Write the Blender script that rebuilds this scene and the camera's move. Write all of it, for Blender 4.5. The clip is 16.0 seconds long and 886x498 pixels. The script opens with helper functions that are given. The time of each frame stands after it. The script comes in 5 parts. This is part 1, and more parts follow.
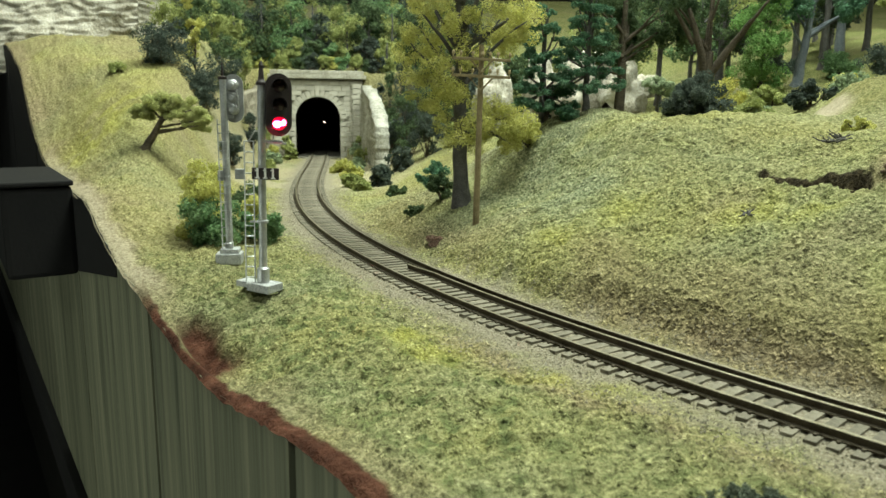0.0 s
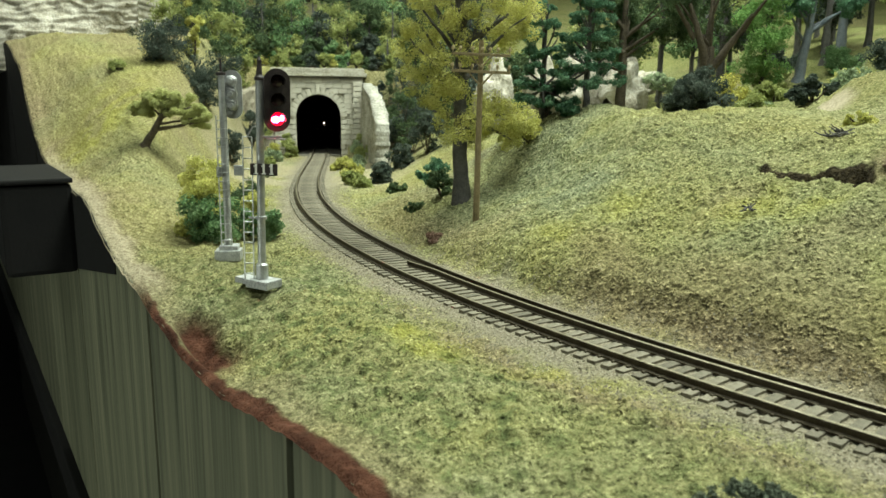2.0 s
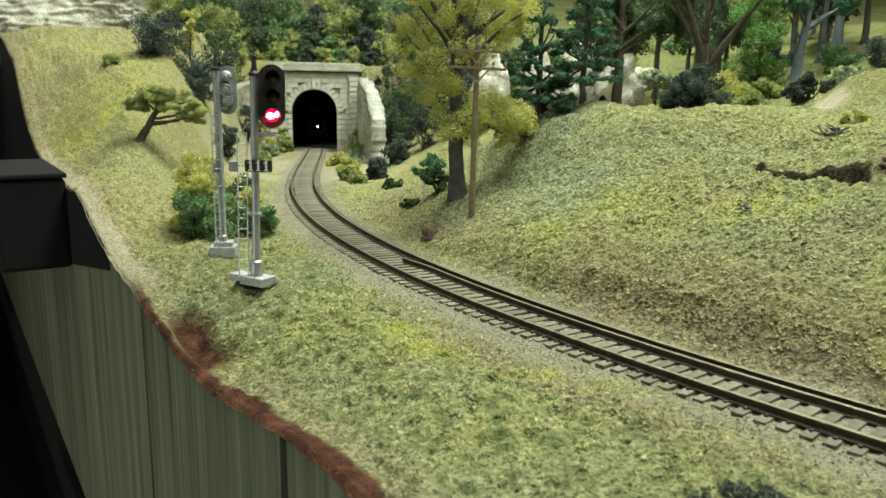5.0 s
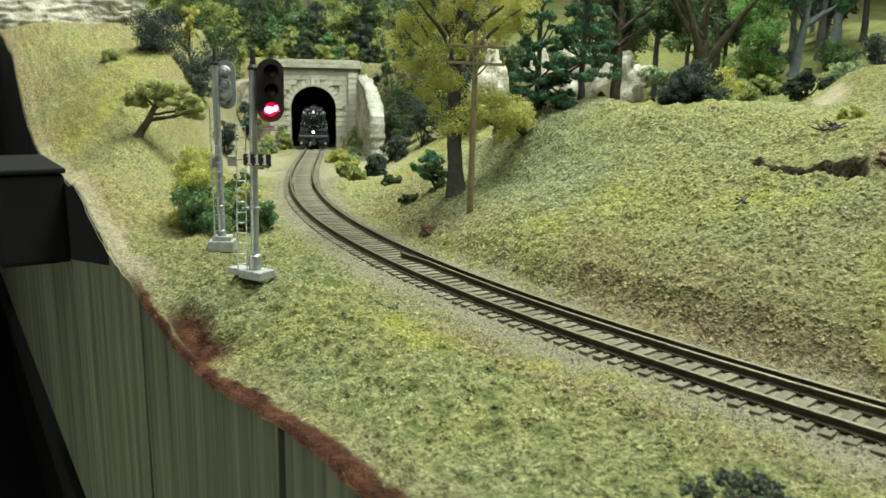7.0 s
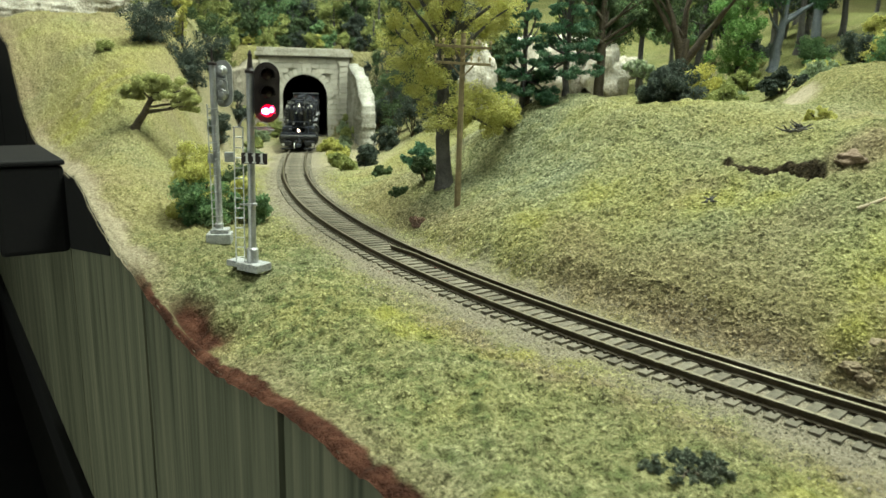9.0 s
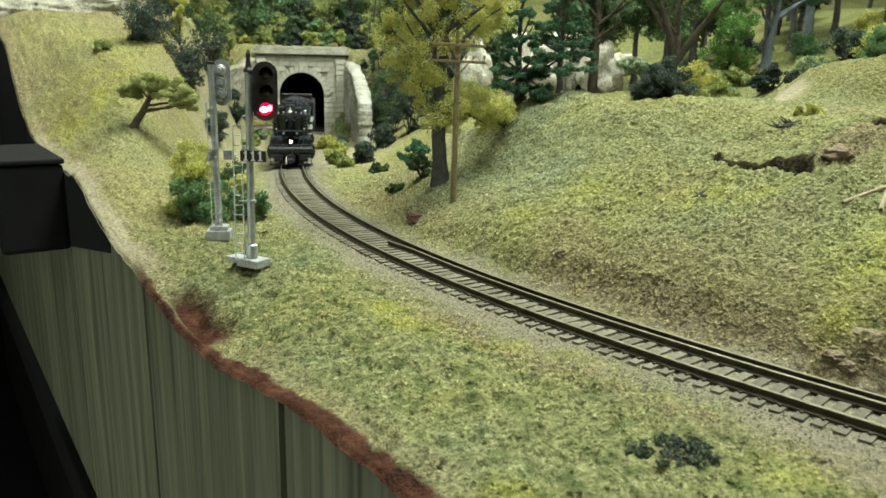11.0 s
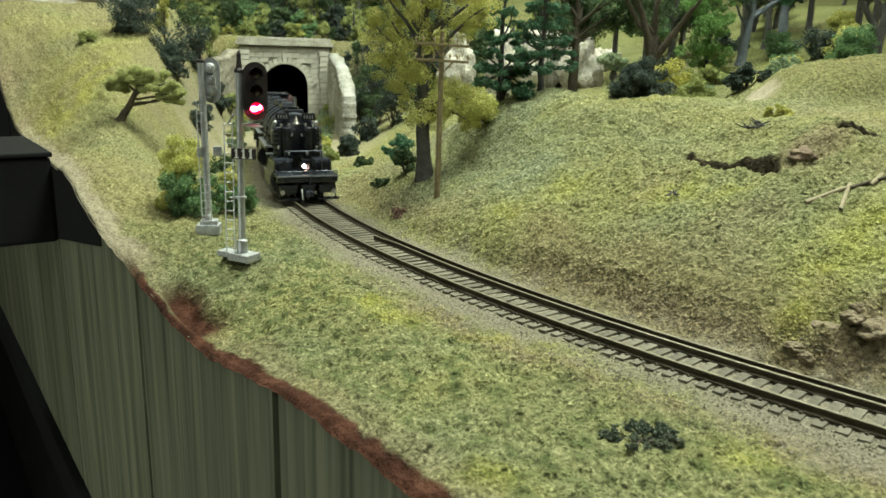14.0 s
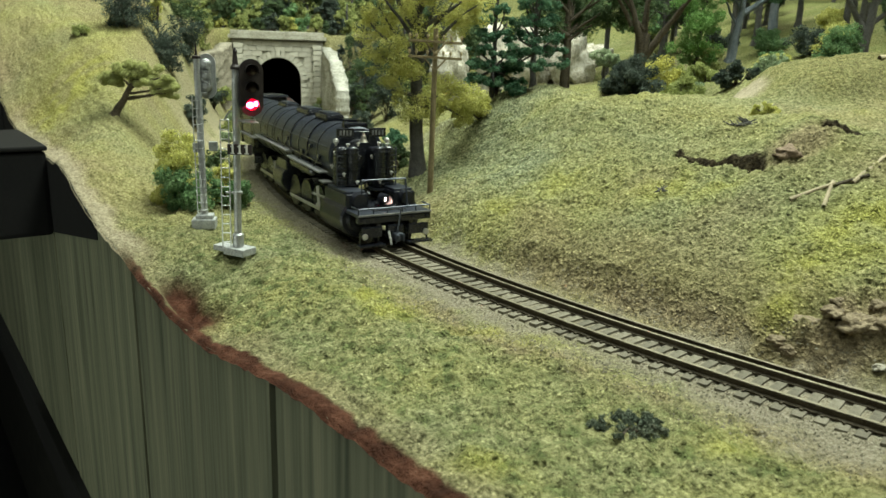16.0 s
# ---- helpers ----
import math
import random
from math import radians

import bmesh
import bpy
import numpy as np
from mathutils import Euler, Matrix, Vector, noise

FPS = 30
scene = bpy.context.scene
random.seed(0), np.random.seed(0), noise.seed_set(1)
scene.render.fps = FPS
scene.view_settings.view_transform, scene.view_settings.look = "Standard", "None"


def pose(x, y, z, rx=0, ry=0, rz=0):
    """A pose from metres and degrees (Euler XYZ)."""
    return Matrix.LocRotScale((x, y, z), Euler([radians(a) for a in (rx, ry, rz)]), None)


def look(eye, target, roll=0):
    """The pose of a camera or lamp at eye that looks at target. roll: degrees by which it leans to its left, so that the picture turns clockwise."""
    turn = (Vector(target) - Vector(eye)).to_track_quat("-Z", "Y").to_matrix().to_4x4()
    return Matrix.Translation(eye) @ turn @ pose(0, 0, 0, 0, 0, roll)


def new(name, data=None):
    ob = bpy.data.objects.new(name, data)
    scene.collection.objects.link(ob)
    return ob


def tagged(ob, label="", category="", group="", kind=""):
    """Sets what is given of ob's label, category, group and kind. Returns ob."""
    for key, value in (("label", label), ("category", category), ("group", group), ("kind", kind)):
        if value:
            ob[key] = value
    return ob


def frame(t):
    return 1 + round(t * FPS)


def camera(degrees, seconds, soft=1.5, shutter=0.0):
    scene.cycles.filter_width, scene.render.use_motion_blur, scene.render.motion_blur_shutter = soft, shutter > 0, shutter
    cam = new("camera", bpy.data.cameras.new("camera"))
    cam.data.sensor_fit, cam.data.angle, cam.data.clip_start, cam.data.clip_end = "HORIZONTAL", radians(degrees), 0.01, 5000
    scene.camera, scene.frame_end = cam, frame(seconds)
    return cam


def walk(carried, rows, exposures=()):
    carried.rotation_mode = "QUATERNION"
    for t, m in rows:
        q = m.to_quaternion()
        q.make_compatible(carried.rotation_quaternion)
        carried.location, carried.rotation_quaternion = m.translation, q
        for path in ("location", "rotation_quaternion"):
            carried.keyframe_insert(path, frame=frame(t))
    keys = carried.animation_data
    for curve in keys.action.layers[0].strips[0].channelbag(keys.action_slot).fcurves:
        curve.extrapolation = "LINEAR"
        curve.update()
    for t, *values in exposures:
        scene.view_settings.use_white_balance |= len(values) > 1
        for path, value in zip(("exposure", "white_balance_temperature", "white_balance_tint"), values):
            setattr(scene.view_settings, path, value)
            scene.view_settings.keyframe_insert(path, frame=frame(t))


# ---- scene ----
cam = camera(62.0, 16.0)
PATH = [
    (0, (-0.00214, 0.01378, 0.06563), (-0.00940, 0.50448, -0.03008), 0.82),
    (0.5, (-0.00341, 0.01422, 0.06504), (-0.01051, 0.50489, -0.03083), 0.73),
    (1, (-0.00223, 0.01403, 0.06478), (-0.00967, 0.50475, -0.03086), 0.67),
    (1.5, (-0.00268, 0.01428, 0.06431), (-0.01042, 0.50485, -0.03200), 0.71),
    (2, (-0.00139, 0.01499, 0.06442), (-0.00970, 0.50547, -0.03232), 0.69),
    (2.5, (-0.00092, 0.01677, 0.06447), (-0.00924, 0.50710, -0.03306), 0.76),
    (3, (-0.00019, 0.02017, 0.06402), (-0.00781, 0.51031, -0.03450), 0.69),
    (3.5, (-0.00066, 0.01981, 0.06476), (-0.00541, 0.50977, -0.03481), 0.97),
    (4, (-0.00119, 0.01823, 0.06523), (-0.00690, 0.50820, -0.03427), 0.94),
    (6.5, (-0.00079, 0.01510, 0.06439), (-0.00593, 0.50473, -0.03678), 0.98),
    (7, (-0.00072, 0.01501, 0.06370), (-0.00573, 0.50468, -0.03730), 1.04),
    (7.5, (-0.00082, 0.01490, 0.06394), (-0.00624, 0.50452, -0.03730), 0.95),
    (8, (-0.00067, 0.01128, 0.06621), (-0.00362, 0.50077, -0.03575), 1.22),
    (8.5, (-0.00135, 0.00506, 0.06883), (-0.00215, 0.49354, -0.03788), 1.31),
    (9, (0.00061, 0.00022, 0.07101), (0.00204, 0.48757, -0.04071), 1.31),
    (11.5, (0.00126, -0.00527, 0.07157), (0.00437, 0.48138, -0.04317), 1.04),
    (12, (0.00033, -0.00556, 0.07205), (0.00562, 0.48046, -0.04526), 1.23),
    (12.5, (0.00165, -0.00933, 0.07354), (0.00963, 0.47638, -0.04487), 1.13),
    (13, (0.00182, -0.01423, 0.07547), (0.01284, 0.47129, -0.04349), 1.25),
    (13.5, (0.00093, -0.01616, 0.07597), (0.01432, 0.46906, -0.04396), 1.34),
    (14, (0.00013, -0.01564, 0.07634), (0.01541, 0.46941, -0.04404), 1.48),
    (14.5, (0.00064, -0.01543, 0.07630), (0.01715, 0.46958, -0.04410), 1.51),
    (15, (0.00054, -0.01679, 0.07742), (0.01791, 0.46775, -0.04476), 1.65),
    (15.5, (0.00086, -0.01927, 0.07839), (0.01992, 0.46468, -0.04580), 1.74),
    (16, (-0.00036, -0.02070, 0.07821), (0.02022, 0.46309, -0.04640), 1.77),
]
cam.data.dof.use_dof = True
cam.data.dof.focus_distance = 0.29
cam.data.dof.aperture_fstop = 44
walk(cam, [(t, look(eye, target, roll)) for t, eye, target, roll in PATH], [(0, -0.08), (9, -0.08), (12.5, -0.14), (16, -0.2)])

MM = 0.001

# ---- light ----
world = bpy.data.worlds.new("room_world")
scene.world = world
world.use_nodes = True
wbg = world.node_tree.nodes["Background"]
wbg.inputs[0].default_value = (0.80, 0.86, 0.82, 1)
wbg.inputs[1].default_value = 0.05


def area_lamp(name, eye, target, sx, sy, watts, colour):
    d = bpy.data.lights.new(name, "AREA")
    d.shape, d.size, d.size_y, d.energy, d.color = "RECTANGLE", sx, sy, watts, colour
    ob = new(name, d)
    ob.matrix_world = look(eye, target)
    return ob


area_lamp("layout_strip_light", (0.27, 0.40, 0.95), (0.05, 0.36, 0.0), 0.9, 0.14, 20.0, (0.90, 1.0, 0.86))
area_lamp("layout_strip_light", (0.12, 0.66, 1.0), (-0.05, 0.95, 0.05), 1.4, 0.16, 22.0, (0.90, 1.0, 0.86))

area_lamp("aisle_lamp", (-0.80, -0.20, -0.22), (-0.12, 0.26, -0.13), 0.35, 0.35, 2.3, (0.90, 1.0, 0.84))
# unseen fill added to brighten the scene from the front
area_lamp("room_fill_light", (-0.1, -1.3, 1.3), (0.0, 0.4, 0.0), 0.6, 0.6, 9.5, (0.90, 1.0, 0.86))

# ---- small tools ----
RNG = np.random.default_rng(7)


def sm(v, a, b):
    t = np.clip((np.asarray(v, float) - a) / (b - a), 0, 1)
    return t * t * (3 - 2 * t)


def vnoise(x, y, seed=0):
    """Smooth value noise on the plane, in 0..1."""
    xi, yi = np.floor(x).astype(np.int64), np.floor(y).astype(np.int64)
    fx, fy = x - xi, y - yi
    fx, fy = fx * fx * (3 - 2 * fx), fy * fy * (3 - 2 * fy)

    def h(i, j):
        n = (i * 374761393 + j * 668265263 + seed * 974711) & 0x7FFFFFFF
        n = ((n ^ (n >> 13)) * 1274126177) & 0x7FFFFFFF
        return ((n ^ (n >> 16)) & 0xFFFF) / 65535.0

    return (h(xi, yi) * (1 - fx) + h(xi + 1, yi) * fx) * (1 - fy) + (h(xi, yi + 1) * (1 - fx) + h(xi + 1, yi + 1) * fx) * fy


def fbm(x, y, size, octaves=3, seed=0):
    out, amp, tot = 0, 1.0, 0
    for k in range(octaves):
        out, tot = out + amp * (vnoise(x / size + 31.7 * k, y / size - 17.3 * k, seed + k) - 0.5), tot + amp
        amp, size = amp * 0.55, size * 0.47
    return out / tot * 2


def mesh_np(name, verts, faces, mats=(), smooth=False, mm=True):
    """A mesh from arrays of corners (in mm) and of equal-sided faces."""
    verts, faces = np.asarray(verts, np.float32) * (MM if mm else 1), np.asarray(faces, np.int32)
    me = bpy.data.meshes.new(name)
    me.vertices.add(len(verts))
    me.vertices.foreach_set("co", verts.ravel())
    k = faces.shape[1]
    me.loops.add(faces.size)
    me.loops.foreach_set("vertex_index", faces.ravel())
    me.polygons.add(len(faces))
    me.polygons.foreach_set("loop_start", np.arange(0, faces.size, k, dtype=np.int32))
    me.polygons.foreach_set("loop_total", np.full(len(faces), k, np.int32))
    me.polygons.foreach_set("use_smooth", np.full(len(faces), smooth))
    me.update(calc_edges=True)
    for mt in mats:
        me.materials.append(mt)
    return me


def bm_mesh(name, bm, material, smooth=False):
    """A mesh from a bmesh drawn in mm."""
    bmesh.ops.scale(bm, vec=(MM, MM, MM), verts=bm.verts)
    if smooth:
        for f in bm.faces:
            f.smooth = True
    me = bpy.data.meshes.new(name)
    bm.to_mesh(me)
    bm.free()
    me.materials.append(material)
    return me


def thing(name, label, category, group="", at=None, kind=""):
    ob = new(name)
    ob.empty_display_size = 0.01
    if at is not None:
        ob.matrix_world = at
    return tagged(ob, label, category, group, kind)


def hang(name, me, parent, label="", m=None):
    ob = new(name, me)
    ob.parent = parent
    if m is not None:
        ob.matrix_basis = m
    if label:
        ob["label"] = label
    return ob


def part(name, bm, material, parent, label="", m=None, smooth=False):
    return hang(name, bm_mesh(name, bm, material, smooth), parent, label, m)


def pmm(x, y, z, rx=0, ry=0, rz=0):
    return pose(x * MM, y * MM, z * MM, rx, ry, rz)


def box(bm, cx, cy, cz, sx, sy, sz, bevel=0.0, rz=0.0, rx=0.0, ry=0.0):
    r = bmesh.ops.create_cube(bm, size=1)
    vs = r["verts"]
    mt = Matrix.LocRotScale((cx, cy, cz), Euler((radians(rx), radians(ry), radians(rz))), (sx, sy, sz))
    bmesh.ops.transform(bm, matrix=mt, verts=vs)
    if bevel:
        es = list({e for v in vs for e in v.link_edges})
        bmesh.ops.bevel(bm, geom=es, offset=bevel, segments=2, affect="EDGES", profile=0.6)
    return bm


def cyl(bm, p, q, r1, r2=None, seg=14, caps=True):
    p, q = Vector(p), Vector(q)
    d = q - p
    r = bmesh.ops.create_cone(bm, cap_ends=caps, segments=seg, radius1=r1, radius2=r1 if r2 is None else r2, depth=d.length)
    bmesh.ops.transform(bm, matrix=Matrix.Translation((p + q) / 2) @ d.to_track_quat("Z", "Y").to_matrix().to_4x4(), verts=r["verts"])
    return bm


def ball(bm, c, r, sx=1, sy=1, sz=1, seg=12):
    v = bmesh.ops.create_uvsphere(bm, u_segments=seg, v_segments=max(6, seg // 2 + 1), radius=r)["verts"]
    bmesh.ops.transform(bm, matrix=Matrix.LocRotScale(c, None, (sx, sy, sz)), verts=v)
    return bm


def lathe(bm, prof, c=(0, 0, 0), axis="Z", seg=20):
    """Turns (radius, height) pairs round an axis."""
    rows = []
    for r, hgt in prof:
        ring = []
        for k in range(seg):
            a = 2 * math.pi * k / seg
            x, y = r * math.cos(a), r * math.sin(a)
            co = (x, y, hgt) if axis == "Z" else (x, hgt, y)
            ring.append(bm.verts.new((co[0] + c[0], co[1] + c[1], co[2] + c[2])))
        rows.append(ring)
    for a, b in zip(rows, rows[1:]):
        for k in range(seg):
            bm.faces.new((a[k], a[(k + 1) % seg], b[(k + 1) % seg], b[k]))
    for ring in (rows[0], rows[-1]):
        bm.faces.new(ring)
    bmesh.ops.recalc_face_normals(bm, faces=bm.faces)
    return bm


def B():
    return bmesh.new()


# ---- materials ----
def mat(name, cols, rough=0.8, metal=0.0, size=2.0, fine=0.4, bump=0.3, vary=0.0, spec=0.3):
    """Two or three colours mixed by noise of two sizes (in mm), with a bump."""
    mt = bpy.data.materials.new(name)
    mt.use_nodes = True
    nt = mt.node_tree
    bs = nt.nodes["Principled BSDF"]
    tc = nt.nodes.new("ShaderNodeTexCoord")
    n1, n2 = nt.nodes.new("ShaderNodeTexNoise"), nt.nodes.new("ShaderNodeTexNoise")
    n1.inputs["Scale"].default_value, n2.inputs["Scale"].default_value = 1000 / size, 1000 / fine
    n1.inputs["Detail"].default_value = 3
    n2.inputs["Detail"].default_value = 2
    nt.links.new(tc.outputs["Object"], n1.inputs["Vector"])
    nt.links.new(tc.outputs["Object"], n2.inputs["Vector"])
    mx = nt.nodes.new("ShaderNodeMath")
    mx.operation = "MULTIPLY_ADD"
    mx.inputs[1].default_value = 0.45
    nt.links.new(n2.outputs["Fac"], mx.inputs[0])
    sc = nt.nodes.new("ShaderNodeMath")
    sc.operation = "MULTIPLY"
    sc.inputs[1].default_value = 0.55
    nt.links.new(n1.outputs["Fac"], sc.inputs[0])
    nt.links.new(sc.outputs[0], mx.inputs[2])
    ramp = nt.nodes.new("ShaderNodeValToRGB")
    els = ramp.color_ramp.elements
    while len(els) < len(cols):
        els.new(0.5)
    for k, c in enumerate(cols):
        els[k].position = 0.36 + 0.28 * k / max(1, len(cols) - 1)
        els[k].color = (*c, 1)
    nt.links.new(mx.outputs[0], ramp.inputs["Fac"])
    out = ramp.outputs["Color"]
    if vary:
        oi = nt.nodes.new("ShaderNodeObjectInfo")
        hs = nt.nodes.new("ShaderNodeHueSaturation")
        mr = nt.nodes.new("ShaderNodeMapRange")
        mr.inputs["To Min"].default_value, mr.inputs["To Max"].default_value = 1 - vary, 1 + vary
        nt.links.new(oi.outputs["Random"], mr.inputs["Value"])
        nt.links.new(mr.outputs[0], hs.inputs["Value"])
        nt.links.new(out, hs.inputs["Color"])
        out = hs.outputs["Color"]
    nt.links.new(out, bs.inputs["Base Color"])
    bs.inputs["Roughness"].default_value, bs.inputs["Metallic"].default_value = rough, metal
    bs.inputs["Specular IOR Level"].default_value = spec
    if bump:
        bp = nt.nodes.new("ShaderNodeBump")
        bp.inputs["Strength"].default_value = bump
        bp.inputs["Distance"].default_value = fine * MM
        nt.links.new(n2.outputs["Fac"], bp.inputs["Height"])
        nt.links.new(bp.outputs["Normal"], bs.inputs["Normal"])
    return mt


def leaf_mat(name, dark, mid, light, rough=0.85, low=0.8, high=1.2, through_=0.35):
    """Foam and fibre foliage: colour by clump and by flake."""
    mt = mat(name, (dark, mid, light), rough, 0, 9.0, 1.2, 0.0, spec=0.15)
    nt = mt.node_tree
    bs = nt.nodes["Principled BSDF"]
    g = nt.nodes.new("ShaderNodeNewGeometry")
    mr = nt.nodes.new("ShaderNodeMapRange")
    mr.inputs["To Min"].default_value, mr.inputs["To Max"].default_value = low, high
    hs = nt.nodes.new("ShaderNodeHueSaturation")
    src = bs.inputs["Base Color"].links[0].from_socket
    nt.links.new(g.outputs["Random Per Island"], mr.inputs["Value"])
    nt.links.new(mr.outputs[0], hs.inputs["Value"])
    nt.links.new(src, hs.inputs["Color"])
    nt.links.new(hs.outputs["Color"], bs.inputs["Base Color"])
    # thin flakes let light through
    tr, mxs = nt.nodes.new("ShaderNodeBsdfTranslucent"), nt.nodes.new("ShaderNodeMixShader")
    mxs.inputs[0].default_value = through_
    nt.links.new(hs.outputs["Color"], tr.inputs["Color"])
    nt.links.new(bs.outputs[0], mxs.inputs[1])
    nt.links.new(tr.outputs[0], mxs.inputs[2])
    nt.links.new(mxs.outputs[0], nt.nodes["Material Output"].inputs["Surface"])
    return mt


def glow_mat(name, colour, strength):
    mt = bpy.data.materials.new(name)
    mt.use_nodes = True
    bs = mt.node_tree.nodes["Principled BSDF"]
    bs.inputs["Base Color"].default_value = (*colour, 1)
    bs.inputs["Emission Color"].default_value = (*colour, 1)
    bs.inputs["Emission Strength"].default_value = strength
    return mt


M_TIE = mat("weathered_tie", ((0.105, 0.095, 0.068), (0.20, 0.18, 0.135)), 0.9, 0, 3, 0.5, 0.5, 0.25)
M_RAIL = mat("rail_brown", ((0.045, 0.035, 0.02), (0.085, 0.07, 0.045)), 0.6, 0.3, 4, 0.5, 0.2)
M_HEAD = mat("rail_head", ((0.16, 0.14, 0.09), (0.26, 0.235, 0.17)), 0.45, 0.7, 4, 0.5, 0.1)
M_STONE = mat("cut_stone", ((0.19, 0.178, 0.135), (0.32, 0.305, 0.245), (0.42, 0.40, 0.335)), 0.92, 0, 20, 1.8, 0.6, 0.10)
M_MORTAR = mat("mortar", ((0.21, 0.20, 0.155), (0.34, 0.325, 0.265)), 0.95, 0, 6, 0.8, 0.5)
M_REDBLACK = mat("reddish_black", ((0.030, 0.015, 0.014), (0.06, 0.03, 0.028)), 0.95, 0, 9, 2, 0.3)
M_SILVER = mat("silver_paint", ((0.34, 0.35, 0.35), (0.52, 0.53, 0.53)), 0.36, 0.55, 3, 0.5, 0.25)
M_CONC = mat("silver_grey_base", ((0.26, 0.27, 0.27), (0.50, 0.51, 0.50)), 0.6, 0.25, 2, 0.5, 0.6)
M_BLACK = mat("signal_black", ((0.022, 0.017, 0.017), (0.045, 0.035, 0.033)), 0.5, 0, 3, 0.5, 0.2)
M_WOODPOLE = mat("pole_wood", ((0.16, 0.125, 0.065), (0.27, 0.215, 0.12)), 0.85, 0, 3, 0.5, 0.4)
M_LOCO = mat("loco_black", ((0.006, 0.007, 0.010), (0.018, 0.020, 0.027)), 0.27, 0.1, 5, 0.6, 0.25, spec=0.7)
M_LOCOGREY = mat("loco_graphite", ((0.030, 0.035, 0.048), (0.068, 0.077, 0.100)), 0.33, 0.5, 6, 0.7, 0.3, spec=0.6)
M_STEEL = mat("rod_steel", ((0.42, 0.41, 0.38), (0.58, 0.57, 0.53)), 0.4, 0.5, 3, 0.5, 0.2)
M_BRASS = mat("bell_metal", ((0.40, 0.37, 0.30), (0.55, 0.52, 0.44)), 0.35, 0.8, 3, 0.5, 0.1)
M_WHITE = mat("white_figures", ((0.70, 0.70, 0.66), (0.80, 0.80, 0.76)), 0.7, 0, 2, 0.4, 0.0)
M_DARKGREY = mat("plate_bars", ((0.12, 0.12, 0.12), (0.2, 0.2, 0.2)), 0.7, 0, 2, 0.4, 0.0)
M_BARK = mat("bark_grey", ((0.06, 0.058, 0.056), (0.12, 0.115, 0.105)), 0.9, 0, 4, 0.8, 0.8)
M_BARKBROWN = mat("bark_brown", ((0.05, 0.04, 0.028), (0.11, 0.09, 0.06)), 0.9, 0, 4, 0.8, 0.8)
M_BARKBLUE = mat("bark_bluegrey", ((0.10, 0.12, 0.14), (0.18, 0.20, 0.22)), 0.9, 0, 4, 0.8, 0.8)
M_LOG = mat("pale_log", ((0.30, 0.25, 0.16), (0.42, 0.36, 0.24)), 0.85, 0, 3, 0.6, 0.4)
M_ROCK = mat("plaster_rock", ((0.20, 0.18, 0.13), (0.37, 0.345, 0.28), (0.49, 0.465, 0.40)), 0.9, 0, 12, 2, 0.6)
M_DARKBOX = mat("black_box", ((0.003, 0.003, 0.003), (0.006, 0.0055, 0.005)), 0.9, 0, 20, 2, 0.1)
M_ROOM = mat("dark_room_paint", ((0.012, 0.012, 0.012), (0.02, 0.02, 0.02)), 0.9, 0, 80, 9, 0.1)
L_YELLOW = leaf_mat("foliage_yellowgreen", (0.32, 0.33, 0.085), (0.52, 0.51, 0.16), (0.68, 0.66, 0.28), 0.85, 0.85, 1.15, 0.45)
L_OLIVE = leaf_mat("foliage_olive", (0.168, 0.198, 0.066), (0.300, 0.336, 0.120), (0.456, 0.480, 0.204))
L_DARK = leaf_mat("foliage_dark", (0.042, 0.072, 0.036), (0.084, 0.126, 0.060), (0.156, 0.204, 0.096))
L_TEAL = leaf_mat("foliage_bluegreen", (0.045, 0.105, 0.062), (0.09, 0.19, 0.11), (0.18, 0.30, 0.185))
L_GREEN = leaf_mat("foliage_green", (0.085, 0.16, 0.07), (0.16, 0.27, 0.12), (0.28, 0.39, 0.20))
L_BRIGHT = leaf_mat("foliage_brightgreen", (0.10, 0.20, 0.055), (0.17, 0.31, 0.09), (0.25, 0.41, 0.15))
L_MUSTARD = leaf_mat("foliage_mustard", (0.30, 0.29, 0.065), (0.45, 0.43, 0.11), (0.56, 0.54, 0.19))
L_BLACKISH = leaf_mat("foliage_blackgreen", (0.036, 0.050, 0.040), (0.072, 0.094, 0.074), (0.144, 0.168, 0.138))
L_SAGE = leaf_mat("foliage_sage", (0.156, 0.204, 0.120), (0.276, 0.342, 0.204), (0.408, 0.468, 0.300))
L_LICHEN = leaf_mat("foliage_lichen", (0.07, 0.09, 0.065), (0.13, 0.155, 0.11), (0.23, 0.25, 0.18))
L_PALE = leaf_mat("foliage_pale_olive", (0.27, 0.29, 0.11), (0.42, 0.44, 0.18), (0.56, 0.57, 0.27), 0.85, 0.85, 1.15, 0.45)
L_RUST = leaf_mat("foliage_rust", (0.16, 0.06, 0.03), (0.30, 0.12, 0.05), (0.40, 0.2, 0.09))
L_PINK = leaf_mat("foliage_dustypink", (0.20, 0.12, 0.09), (0.32, 0.21, 0.16), (0.40, 0.28, 0.22))

# ---- the line of the track ----
TRACK = (21.589, -96.812, 126.646, -138.642, -96.758)
Y_MOUTH = 960.0


def track_slope(y):
    u = (np.minimum(np.asarray(y, float), Y_MOUTH) - 500) / 500
    a, b, c, d, _ = TRACK
    return (((4 * a * u + 3 * b) * u + 2 * c) * u + d) / 500


def track_x(y):
    y = np.asarray(y, float)
    u = (np.minimum(y, Y_MOUTH) - 500) / 500
    return np.polyval(TRACK, u) + track_slope(Y_MOUTH) * np.maximum(y - Y_MOUTH, 0)


TY = np.arange(2300.0, 30.0, -1.0)
TX = track_x(TY)
TS = np.concatenate([[0], np.cumsum(np.hypot(np.diff(TX), np.diff(TY)))])


